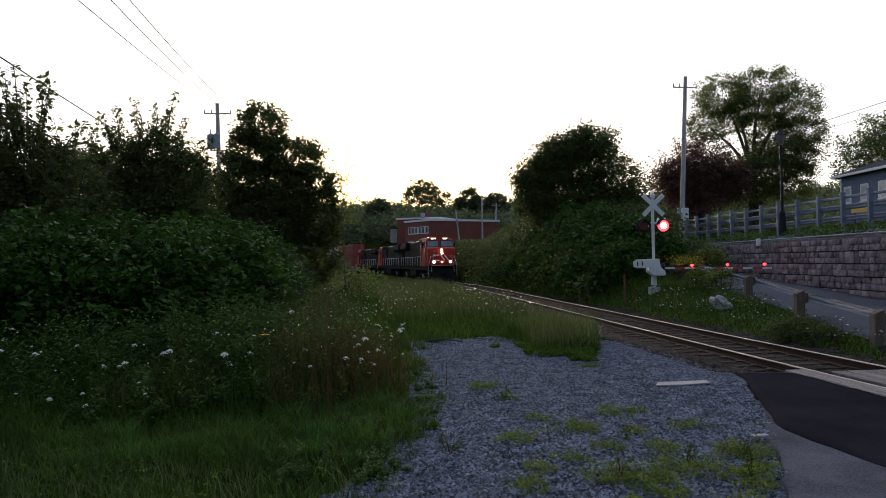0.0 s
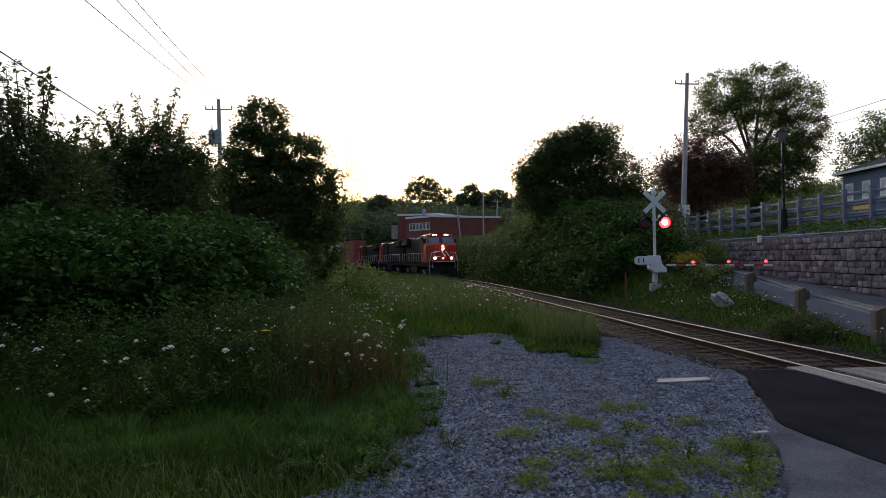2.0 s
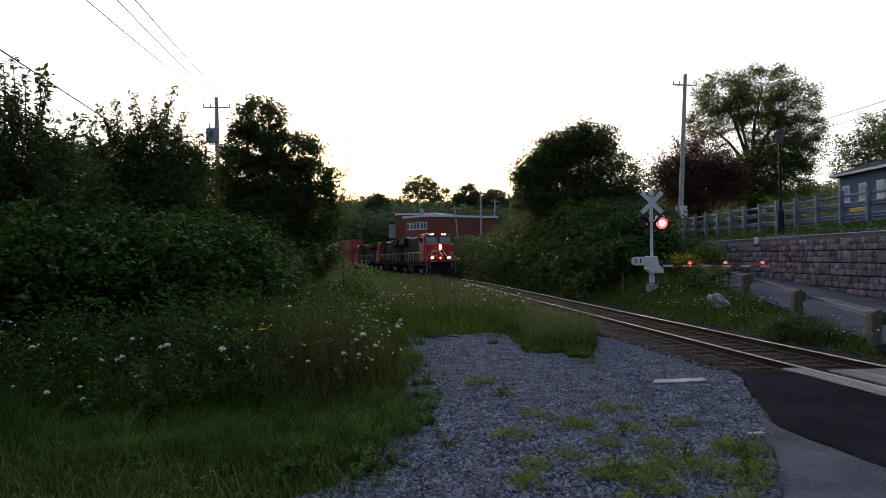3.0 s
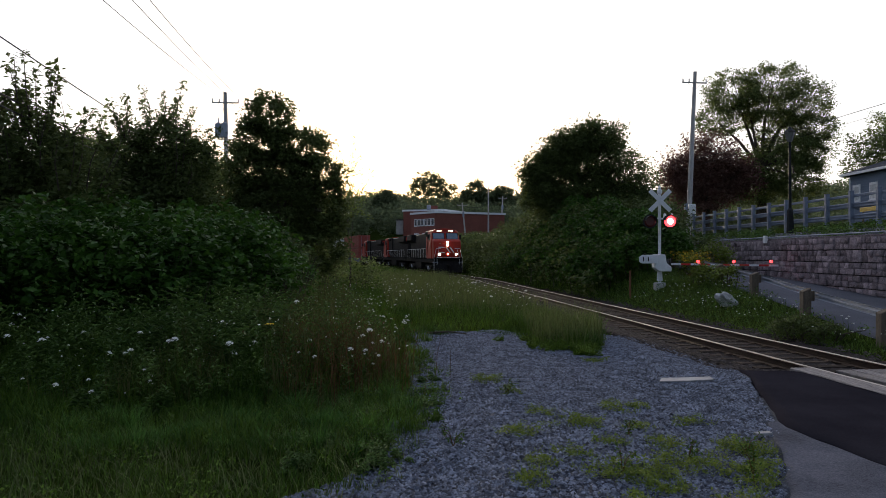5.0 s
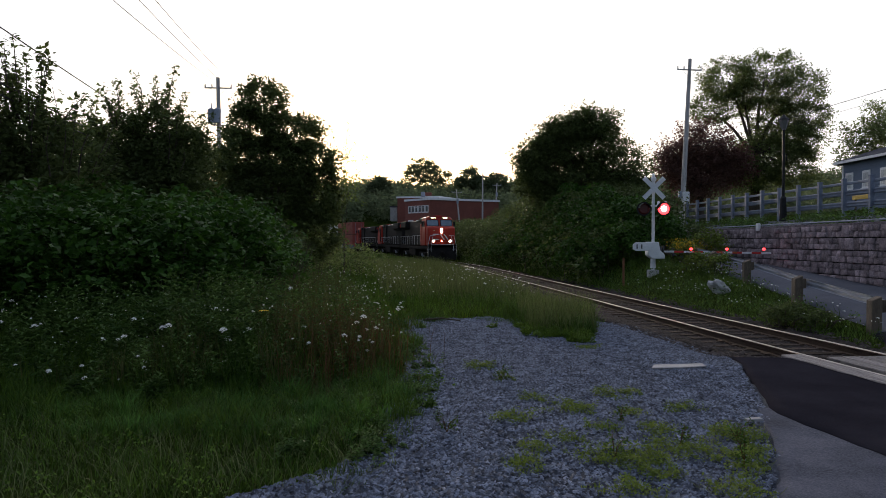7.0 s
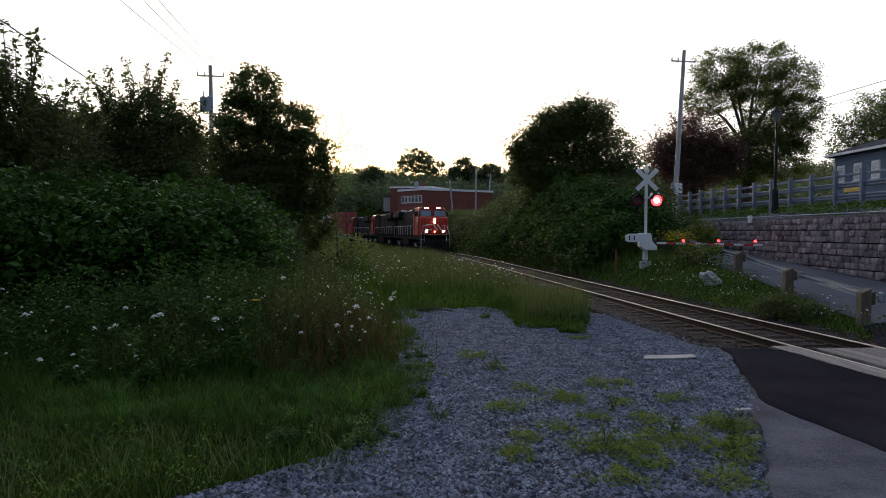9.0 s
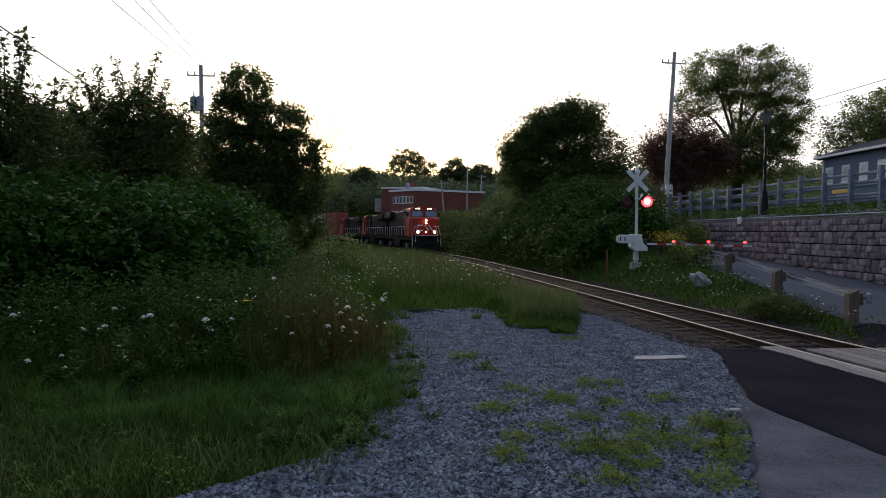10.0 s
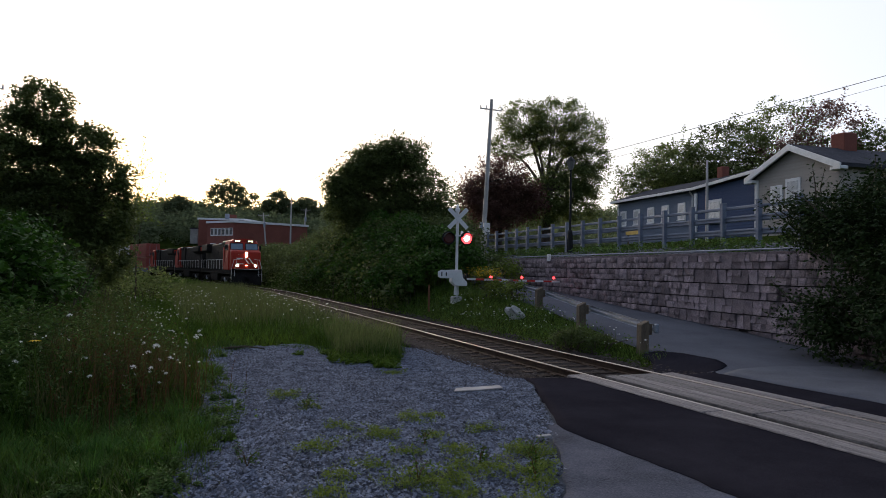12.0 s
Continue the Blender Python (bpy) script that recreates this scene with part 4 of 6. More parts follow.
def container(m, length, material, label):
    root = thing("freight_container", label, "container", m, "containers on the train")
    part("shell", boxed((-length / 2, 0, 1.3), (length - 0.1, 2.36, 2.5), 0.02), material, root)
    for x in (-0.08, -length + 0.08):
        for y in (-1.16, 1.16):
            part("corner_post", boxed((x, y, 1.3), (0.16, 0.14, 2.6), 0.015), material, root)
    rib = mesh_of("side_rib", boxed((0, 0, 0), (0.12, 0.04, 2.3), 0.01), material)
    for k in range(int(length / 0.6) - 1):
        for y in (-1.195, 1.195):
            ob = new("side_rib", rib)
            ob.parent = root
            ob.matrix_basis = pose(-0.6 - 0.6 * k, y, 1.3)
    for y in (-0.6, 0.6):
        part("end_door", boxed((0.0, y, 1.3), (0.06, 1.1, 2.3), 0.01), material, root)
        part("lock_rod", rod([(0.05, y, 0.2), (0.05, y, 2.4)], 0.02, 5), GALV, root)
    return root


def well_car(m):
    root = thing("well_car", "grimy steel container well car", "rail car", m, "well cars of the train")
    part("deck", boxed((-8.5, 0, 0.55), (13.0, 2.7, 0.3), 0.03), LOCOGREY, root)
    for y in (-1.4, 1.4):
        part("side_sill", boxed((-8.5, y, 0.9), (16, 0.14, 0.8), 0.02), CONTBLUE, root)
    for bx in (-1.2, -15.8):
        b = part("bogie", boxed((bx, 0, 0.7), (2.2, 2.4, 0.3), 0.05), LOCOGREY, root)
        for wx in (-0.85, 0.85):
            for sy in (-0.76, 0.76):
                part("wheel", rod([(bx + wx, sy - 0.07, 0.43), (bx + wx, sy + 0.07, 0.43)], 0.43, 18), LOCOGREY, b)
    return root


first = NOSE + 69.5
for i, (lo, hi) in enumerate(((CONTRED, CONTRED), (CONTWHITE, CONTWHITE), (CONTWHITE, CONTWHITE), (CONTBLUE, CONTRED))):
    s = first + 17.6 * i
    m = chord(s, 17)
    well_car(m)
    names = {CONTRED: "oxide-red ribbed steel freight container", CONTWHITE: "off-white ribbed steel freight container", CONTBLUE: "dark blue ribbed steel freight container"}
    container(m @ pose(-2.4, 0, 0.72), 12.2, lo, names[lo])
    container(m @ pose(-2.4, 0, 3.36), 12.2, hi, names[hi])

# ---- vegetation ----
def patch(rng, n, xlo, xhi, ylo, yhi, keep):
    x, y = rng.uniform(xlo, xhi, n), rng.uniform(ylo, yhi, n)
    ok = np.array([keep(a, b) for a, b in zip(x, y)])
    x, y = x[ok], y[ok]
    return x, y, np.array([land(a, b) for a, b in zip(x, y)])


def blades(name, rng, x, y, z, h, w, material, label, lean=0.35, category="grass", far=False):
    """Bent grass blades rooted at the points."""
    n = len(x)
    a = rng.uniform(0, 2 * np.pi, n)
    d = np.stack([np.cos(a), np.sin(a), np.zeros(n)], 1)
    s = np.stack([-np.sin(a), np.cos(a), np.zeros(n)], 1) * w
    h = (h * rng.uniform(0.55, 1.2, n))[:, None]
    l = rng.uniform(0.2, 1.0, n)[:, None] * lean * h
    r = np.stack([x, y, z - 0.07], 1)
    up = np.array([0, 0, 1.0])
    m1, tip = r + up * h * 0.55 + d * l * 0.35, r + up * h * 0.97 + d * l * 1.2
    if far:
        return tagged(raw(name, np.stack([r - s, r + s, tip], 1).reshape(-1, 3), np.arange(n)[:, None] * 3 + [0, 1, 2], material), label, category, kind="stuff")
    v = np.stack([r - s, r + s, m1 + s * 0.8, m1 - s * 0.8, tip], 1).reshape(-1, 3)
    i = np.arange(n)[:, None] * 5
    f = np.concatenate([i + [0, 1, 2], i + [0, 2, 3], i + [3, 2, 4]])
    ob = raw(name, v, f, material)
    return tagged(ob, label, category, kind="stuff")


def on_gravel(x, y):
    return gravel_left(y) - 0.1 < x < (gravel_right(y) if y > 8.3 else min(gravel_right(y), grey_left(y) + 0.12 * noise.noise((x * 3, y * 3, 1)))) and y < 18.0 + 0.9 * noise.noise((x * 1.3, 2.0, 0.0)) + 0.3 * noise.noise((x * 5, 2.0, 0.0)) and (y > 12 or x < road_left(y) - 0.06)
def grass_free(x, y):
    """The gravel, less a ragged fringe that the grass has taken."""
    e = 0.35 + 0.7 * noise.noise((x * 0.9, y * 0.9, 9.0)) + 0.45 * noise.noise((x * 3, y * 3, 2.0)) + 0.3 * noise.noise((x * 9, y * 9, 4.0))
    if y > 13.6 and float(np.interp(y, [13.6, 14.2, 14.9, 16.5, 18.3], [3.0, 2.4, 1.75, 1.4, 1.15])) + 1.1 * e - 0.45 < x < float(np.interp(y, [13.6, 16, 18], [3.0, 3.4, 3.7])) + 0.3 * e:
        return False
    return gravel_left(y) + e < x < max(gravel_right(y), 5.2) and y < 17.2 + 1.8 * noise.noise((x * 1.1, 7.0, 0.0)) + e
def off_track(x, y):
    return x < line_x(y) - 2.3
def meadow_edge(y):
    return float(np.interp(y, [7.5, 9, 11, 14, 18, 22], [-6.0, -1.7, -0.9, -1.2, -1.9, -2.6]))


def rise(xs, ys):
    """Growth of the meadow: low at its edge, full further in, uneven."""
    return np.array([(0.35 + 0.65 * smooth(-0.2, 0.9, meadow_edge(b) - a)) * (0.4 + 0.6 * smooth(8.0, 10.5, b)) * (1 + 0.35 * noise.noise((a * 1.4, b * 1.4, 3.0))) for a, b in zip(xs, ys)])


rng = np.random.default_rng(11)
x, y, z = patch(rng, 150000, -11, 3, 3.2, 18, lambda a, b: not grass_free(a, b) and off_track(a, b) and a > -0.95 * b - 1)
tuft = np.array([1 + 0.8 * noise.noise((a * 1.1, b * 1.1, 4.0)) + 0.5 * noise.noise((a * 3, b * 3, 6.0)) for a, b in zip(x, y)])
lush = np.array([smooth(6.3, 7.6, b) * smooth(0.9, -1.2, a) for a, b in zip(x, y)])
blades("mown_grass", rng, x, y, z, (0.13 + 0.15 * lush) * np.clip(tuft, 0.25, 2.2), 0.0055, GRASS, "short rough green grass of the verge", 0.9)
x, y, z = patch(rng, 42000, -14, 4.5, 17, 48, lambda a, b: not on_gravel(a, b) and off_track(a, b))
blades("far_grass", rng, x, y, z, 0.35, 0.012, GRASS, "uneven green grass along the track", 0.8, far=True)
x, y, z = patch(rng, 50000, -9, 0, 8, 22, lambda a, b: a < meadow_edge(b) + 0.25 * noise.noise((a * 2, b * 2, 0)))
blades("tall_grass", rng, x, y, z, 0.98 * rise(x, y), 0.006, GRASS, "tall tangled meadow grass", 0.8)
x, y, z = patch(rng, 26000, -6, 0, 8.6, 22, lambda a, b: meadow_edge(b) - 2.6 < a < meadow_edge(b) + 0.1 and noise.noise((a * 0.9, b * 0.9, 2)) > -0.15)
LUSH = mat("lush_verge_grass", (0.035, 0.10, 0.016), (0.10, 0.205, 0.034), 0.9, 0.55, 0.0, 5, leafy=0.3, island=0.45)
lx, ly, lz = patch(rng, 30000, -5.5, -0.2, 6.9, 9.6, lambda a, b: noise.noise((a * 1.3, b * 1.3, 51.0)) + 0.5 * noise.noise((a * 4, b * 4, 52.0)) > 0.0 and a < -0.4 - 0.1 * noise.noise((b * 2, 3.0, 0)))
blades("lush_grass", rng, lx, ly, lz, 0.27 * np.array([0.7 + 0.9 * max(0.0, noise.noise((a * 2, b * 2, 55.0)) + 0.2) for a, b in zip(lx, ly)]), 0.005, LUSH, "lush arching green grass before the meadow", 0.85)
blades("seeding_grass", rng, x, y, z, 1.2 * rise(x, y), 0.005, DRYGRASS, "brownish seeding grass stems in the meadow")
x, y, z = patch(rng, 26000, -6, 4.8, 14, 50, lambda a, b: off_track(a, b) and (a > line_x(b) - 4.4 + 1.2 * noise.noise((b * 0.4, 1, 0))) and b > 14.2 and a < 3.5 + 0.3 * noise.noise((a, b, 0)) + 3 * smooth(20, 24, b) and not grass_free(a, b))
half = len(x) // 2
blades("trackside_grass", rng, x[:half], y[:half], z[:half], 0.5, 0.007, GRASS, "tall green grass beside the track", 1.1)
blades("trackside_hay", rng, x[half:], y[half:], z[half:], 0.62, 0.005, PALEGRASS, "tall dry grass beside the track", 1.0)
x, y, z = patch(rng, 60000, 6, 14.2, 12.5, 44, lambda a, b: a > line_x(b) + 2.0 and a < 9.75 + 0.1 * max(0, b - 15) and b > 14.2)
blades("bank_grass", rng, x, y, z, 0.21, 0.008, BANKGRASS, "green grass bank below the guardrail", 1.0, far=True)
x, y, z = patch(rng, 14000, 15, 17.4, 12, 44, lambda a, b: noise.noise((a * 0.8, b * 0.5, 61.0)) > 0.05)
blades("terrace_grass", rng, x, y, z, 0.22, 0.012, GRASS, "weedy grass on the terrace above the wall", 0.6, far=True)

x, y, z = patch(rng, 34000, -16, 5, 24, 62, lambda a, b: off_track(a, b) and a > line_x(b) - 8 and noise.noise((a * 0.5, b * 0.5, 8)) > -0.3)
blades("bend_grass", rng, x, y, z, 0.85, 0.014, PALEGRASS, "tall pale grass where the track bends", 0.7, far=True)
x, y, z = patch(rng, 30000, -16, 9, 30, 110, lambda a, b: 1.9 < a - line_x(b) < 6.5)
blades("far_bank_grass", rng, x, y, z, 0.5, 0.025, GRASS, "rough grass at the foot of the far bank", 0.9, far=True)
x, y, z = patch(rng, 26000, -40, 2, 45, 110, lambda a, b: -14 < a - line_x(b) < -2.2)
blades("near_bank_grass", rng, x, y, z, 0.6, 0.03, GRASS, "rough grass along the bend", 0.9, far=True)

# weeds in the gravel
WEEDY = [(1.54, 8.21, 0.34), (2.25, 9.0, 0.26), (2.5, 9.05, 0.16), (1.15, 8.83, 0.2), (2.92, 8.28, 0.25), (2.3, 7.3, 0.22), (0.78, 7.72, 0.24), (1.73, 7.32, 0.2), (1.23, 6.89, 0.2), (1.55, 6.33, 0.32), (2.37, 6.59, 0.36), (3.23, 7.04, 0.28), (3.0, 6.6, 0.26), (2.87, 6.15, 0.28), (0.94, 6.65, 0.22), (0.74, 6.11, 0.22), (0.61, 10.84, 0.26), (0.85, 9.94, 0.18), (1.87, 6.19, 0.2), (3.04, 7.26, 0.2), (2.84, 13.02, 0.22), (1.5, 5.5, 0.25), (2.4, 5.5, 0.28), (2.2, 8.0, 0.2), (1.9, 5.9, 0.18)]
def weed_patch(a, b):
    near = max(1 - ((a - p) ** 2 + (b - q) ** 2) / (r * r) for p, q, r in WEEDY)
    return on_gravel(a, b) and 0.75 * near + 1.3 * noise.noise((a * 3.2, b * 3.2, 3.0)) + 1.2 * noise.noise((a * 10, b * 10, 5.0)) > 0.08
def weed_old(a, b):
    return on_gravel(a, b) and noise.noise((a * 0.9 + 3.1, b * 0.8, 5.0)) + 0.5 * noise.noise((a * 3, b * 3, 1.0)) > 0.2
x, y, z = [], [], []
for p, q, r in WEEDY:
    n = int(6000 * r * r * 3.2)
    px, py = rng.normal(p, r * 0.85, n), rng.normal(q, r * 0.85, n)
    ok = [weed_patch(a, b) for a, b in zip(px, py)]
    x.append(px[ok]), y.append(py[ok])
x, y = np.concatenate(x), np.concatenate(y)
z = np.array([land(a, b) for a, b in zip(x, y)])
hump = np.array([max(0.02, 0.06 + 0.12 * noise.noise((a * 5, b * 5, 21.0))) for a, b in zip(x, y)])
c = np.stack([x, y, z + 0.02 + rng.uniform(0.05, 1.0, len(x)) * hump], 1)
tagged(leaves("gravel_weeds", rng, c, 0.03, WEED, droop=-0.2, wide=0.5), "low yellow-green weeds growing through the gravel", "weeds", kind="stuff")
k = rng.uniform(size=len(x)) < 0.22
blades("weed_mat_grass", rng, x[k], y[k], z[k], 0.16, 0.004, WEED, "fine grass growing in the weed mats", 1.0)
x, y, z = patch(rng, 40000, -3, 4.6, 3, 14, lambda a, b: weed_patch(a, b) or (weed_old(a, b) and rng.uniform() < 0.12))
blades("gravel_grass", rng, x, y, z, 0.1, 0.004, GRASS, "thin grass tufts in the gravel")

# clover and straw in the verge
x, y, z = patch(rng, 60000, -9, 1.5, 3.4, 12, lambda a, b: not grass_free(a, b) and noise.noise((a * 1.6, b * 1.6, 30)) + 0.6 * noise.noise((a * 5, b * 5, 31)) > 0.25)
CLOVER = mat("clover_leaf", (0.05, 0.11, 0.012), (0.13, 0.2, 0.025), 1.2, 0.7, 0.0, 8, leafy=0.3, island=0.45)
tagged(leaves("verge_clover", rng, np.stack([x, y, z + rng.uniform(0.02, 0.16, len(x))], 1), 0.032, CLOVER, droop=-0.1, wide=0.7), "patches of clover in the verge", "weeds", kind="stuff")
x, y, z = patch(rng, 15000, -9, 1.5, 3.0, 12, lambda a, b: not grass_free(a, b) and (b < 7.4 or rng.uniform() < 0.4))
blades("verge_straw", rng, x, y, z, 0.24, 0.004, PALEGRASS, "pale straw blades scattered through the verge", 1.4)

# leafy herbs among the meadow grass: single plants with leaves in rising whorls
HERB = mat("meadow_herb_leaf", (0.034, 0.078, 0.018), (0.12, 0.19, 0.045), 0.8, 0.6, 0.0, 4, leafy=0.3, island=0.4)
def herbs(name, rng, x, y, z, h, material, label, leaf=0.11, per=26, wide=0.26):
    """Upright leafy plants: each a leaning stem with narrow leaves spreading from it, longest below."""
    n = len(x)
    lean = rng.normal(0, 0.16, (n, 2)) * h[:, None]
    u = np.tile(np.linspace(0.12, 1.0, per), n)
    k = np.repeat(np.arange(n), per)
    a = np.tile(np.arange(per) * 2.4, n) + rng.uniform(0, 6.28, n)[k]
    root = np.stack([x[k] + lean[k, 0] * u ** 2, y[k] + lean[k, 1] * u ** 2, z[k] + h[k] * u], 1)
    d = unit(np.stack([np.cos(a), np.sin(a), rng.uniform(0.1, 0.9, n * per)], 1))
    size = (leaf * (1.25 - 0.75 * u) * rng.uniform(0.7, 1.3, n * per))[:, None]
    side = unit(np.cross(d, [0, 0, 1.0])) * size * wide
    mid, tip = root + d * size * 0.5 + [0, 0, 0.01], root + d * size - np.array([0, 0, 1.0]) * size * 0.25
    v = np.stack([root, mid + side, tip, mid - side], 1).reshape(-1, 3)
    i = np.arange(n * per)[:, None] * 4
    f = np.concatenate([i + [0, 1, 2], i + [0, 2, 3]])
    # stems, as narrow three-sided wands
    o, w = len(v), 0.004
    foot, top = np.stack([x, y, z - 0.05], 1), np.stack([x + lean[:, 0], y + lean[:, 1], z + h], 1)
    ring = [np.array([math.cos(q), math.sin(q), 0]) * w for q in (0, 2.1, 4.2)]
    v = np.concatenate([v, np.stack([foot + q for q in ring] + [top], 1).reshape(-1, 3)])
    j = o + np.arange(n)[:, None] * 4
    f = np.concatenate([f, j + [0, 1, 3], j + [1, 2, 3], j + [2, 0, 3]])
    return tagged(raw(name, v, f, material), label, "weeds", kind="stuff")
x, y, z = patch(rng, 2400, -10, 0.3, 8.0, 22, lambda a, b: a < meadow_edge(b) + 0.3 * noise.noise((a * 2, b * 2, 0)) and noise.noise((a * 0.7, b * 0.7, 12)) > -0.3)
herbs("meadow_herbs", rng, x, y, z, 1.15 * rise(x, y) * rng.uniform(0.55, 1.1, len(x)), HERB, "tangled leafy herbs in the tall meadow", 0.16, 24, 0.2)
x, y, z = patch(rng, 900, -11, -2.6, 9.6, 13.5, lambda a, b: a < meadow_edge(b) - 0.8)
herbs("goldenrod_stand", rng, x, y, z, 1.3 * rise(x, y) * rng.uniform(0.7, 1.12, len(x)), HERB, "tall goldenrod not yet in flower before the thicket", 0.2, 30, 0.16)
x, y, z = patch(rng, 4200, -1.6, 1.2, 6.2, 16, lambda a, b: not grass_free(a, b) and a > gravel_left(b) - 1.0 and noise.noise((a * 2.2, b * 2.2, 44)) > 0.12)
herbs("verge_herbs", rng, x, y, z, rng.uniform(0.05, 0.26, len(x)) ** 1.2, HERB, "low leafy weeds along the gravel's edge", 0.07, 12, 0.32)
# the tongue of grass between gravel and track
x, y, z = patch(rng, 15000, 0.9, 4.4, 13.6, 19.5, lambda a, b: off_track(a, b) and not grass_free(a, b) and a > 1.0)
tall = np.array([smooth(13.7, 15.6, b) * smooth(0.1, 1.0, a - float(np.interp(b, [13.6, 14.9, 18.3], [3.0, 1.75, 1.15]))) * (0.5 + 0.9 * max(0.0, noise.noise((a * 1.3, b * 1.3, 17.0)) + 0.3)) for a, b in zip(x, y)])
blades("tongue_grass", rng, x, y, z, 0.1 + 0.42 * tall, 0.006, GRASS, "rank grass on the tongue beside the track", 0.9)
x, y, z = patch(rng, 2200, 2.0, 4.3, 15.0, 19.0, lambda a, b: off_track(a, b) and not grass_free(a, b))
blades("tongue_seed_heads", rng, x, y, z, 0.85, 0.004, PALEGRASS, "pale seed heads of the rank grass", 0.5)
x, y, z = patch(rng, 1500, 1.0, 4.2, 13.6, 16.2, lambda a, b: off_track(a, b) and not grass_free(a, b))
herbs("tongue_herbs", rng, x, y, z, rng.uniform(0.05, 0.16, len(x)), CLOVER, "low leafy weeds at the tongue's rim", 0.07, 12, 0.32)
x, y, z = patch(rng, 16000, 6, 14, 14, 32, lambda a, b: line_x(b) + 2.1 < a < 9.75 + 0.1 * max(0, b - 15) and noise.noise((a * 0.9, b * 0.9, 2)) > -0.1)
tagged(leaves("bank_herbs", rng, np.stack([x, y, z + rng.uniform(0.05, 0.35, len(x))], 1), 0.08, HERB, droop=0.0, wide=0.5), "clover and leafy weeds on the bank", "weeds", kind="stuff")
x, y, z = patch(rng, 14000, 14.95, 17.4, 12, 48, lambda a, b: noise.noise((a * 0.8, b * 0.5, 61.0)) > 0.0)
tagged(leaves("terrace_herbs", rng, np.stack([x, y, z + rng.uniform(0.03, 0.4, len(x))], 1), 0.12, HERB, droop=0.0, wide=0.6), "creeping leafy weeds along the terrace edge", "weeds", kind="stuff")

# loose stones
def stones(name, rng, x, y, z, size, material, label):
    n = len(x)
    base = np.array([(1, 0, -0.4), (-1, 0, -0.4), (0, 1, -0.4), (0, -1, -0.4), (0, 0, 1)], float)
    v = (base[None] + rng.uniform(-0.42, 0.42, (n, 5, 3))) * (size * rng.uniform(0.35, 1.0, (n, 1, 1)) ** 1.3 * 1.9) * [1.15, 0.85, 0.5]
    a = rng.uniform(0, 2 * np.pi, n)
    ca, sa = np.cos(a)[:, None], np.sin(a)[:, None]
    v = np.stack([v[..., 0] * ca - v[..., 1] * sa, v[..., 0] * sa + v[..., 1] * ca, v[..., 2]], -1) + np.stack([x, y, z + size * 0.25], 1)[:, None]
    i = np.arange(n)[:, None] * 5
    f = np.concatenate([i + t for t in ([0, 2, 4], [2, 1, 4], [1, 3, 4], [3, 0, 4])])
    return tagged(raw(name, v.reshape(-1, 3), f, material), label, "gravel", kind="stuff")
x, y, z = patch(rng, 210000, -4, 5.2, 3.4, 19, lambda a, b: on_gravel(a, b))
stones("loose_gravel", rng, x, y, z + 0.016, 0.0175, STONE, "loose angular blue-grey crushed stone")
x, y, z = patch(rng, 26000, 0, 9.5, 12, 40, lambda a, b: abs(a - line_x(b)) < 2.2)
BSTONE = mat("rusty_ballast_stone", (0.022, 0.018, 0.0165), (0.085, 0.072, 0.068), 3, 0.9, 0.3, 60, island=1.5, spec=0.05)
stones("loose_ballast", rng, x, y, z + 0.022, 0.034, BSTONE, "rust-stained ballast stones between the ties")

x, y, z = patch(rng, 9000, 14.95, 17.5, 12, 44, lambda a, b: True)
stones("terrace_stones", rng, x, y, z + 0.01, 0.06, mat("grey_terrace_stone", (0.07, 0.07, 0.078), (0.2, 0.2, 0.215), 3, 0.9, 0.4, 60, island=1.5, spec=0.1), "grey rubble stones on the terrace edge")

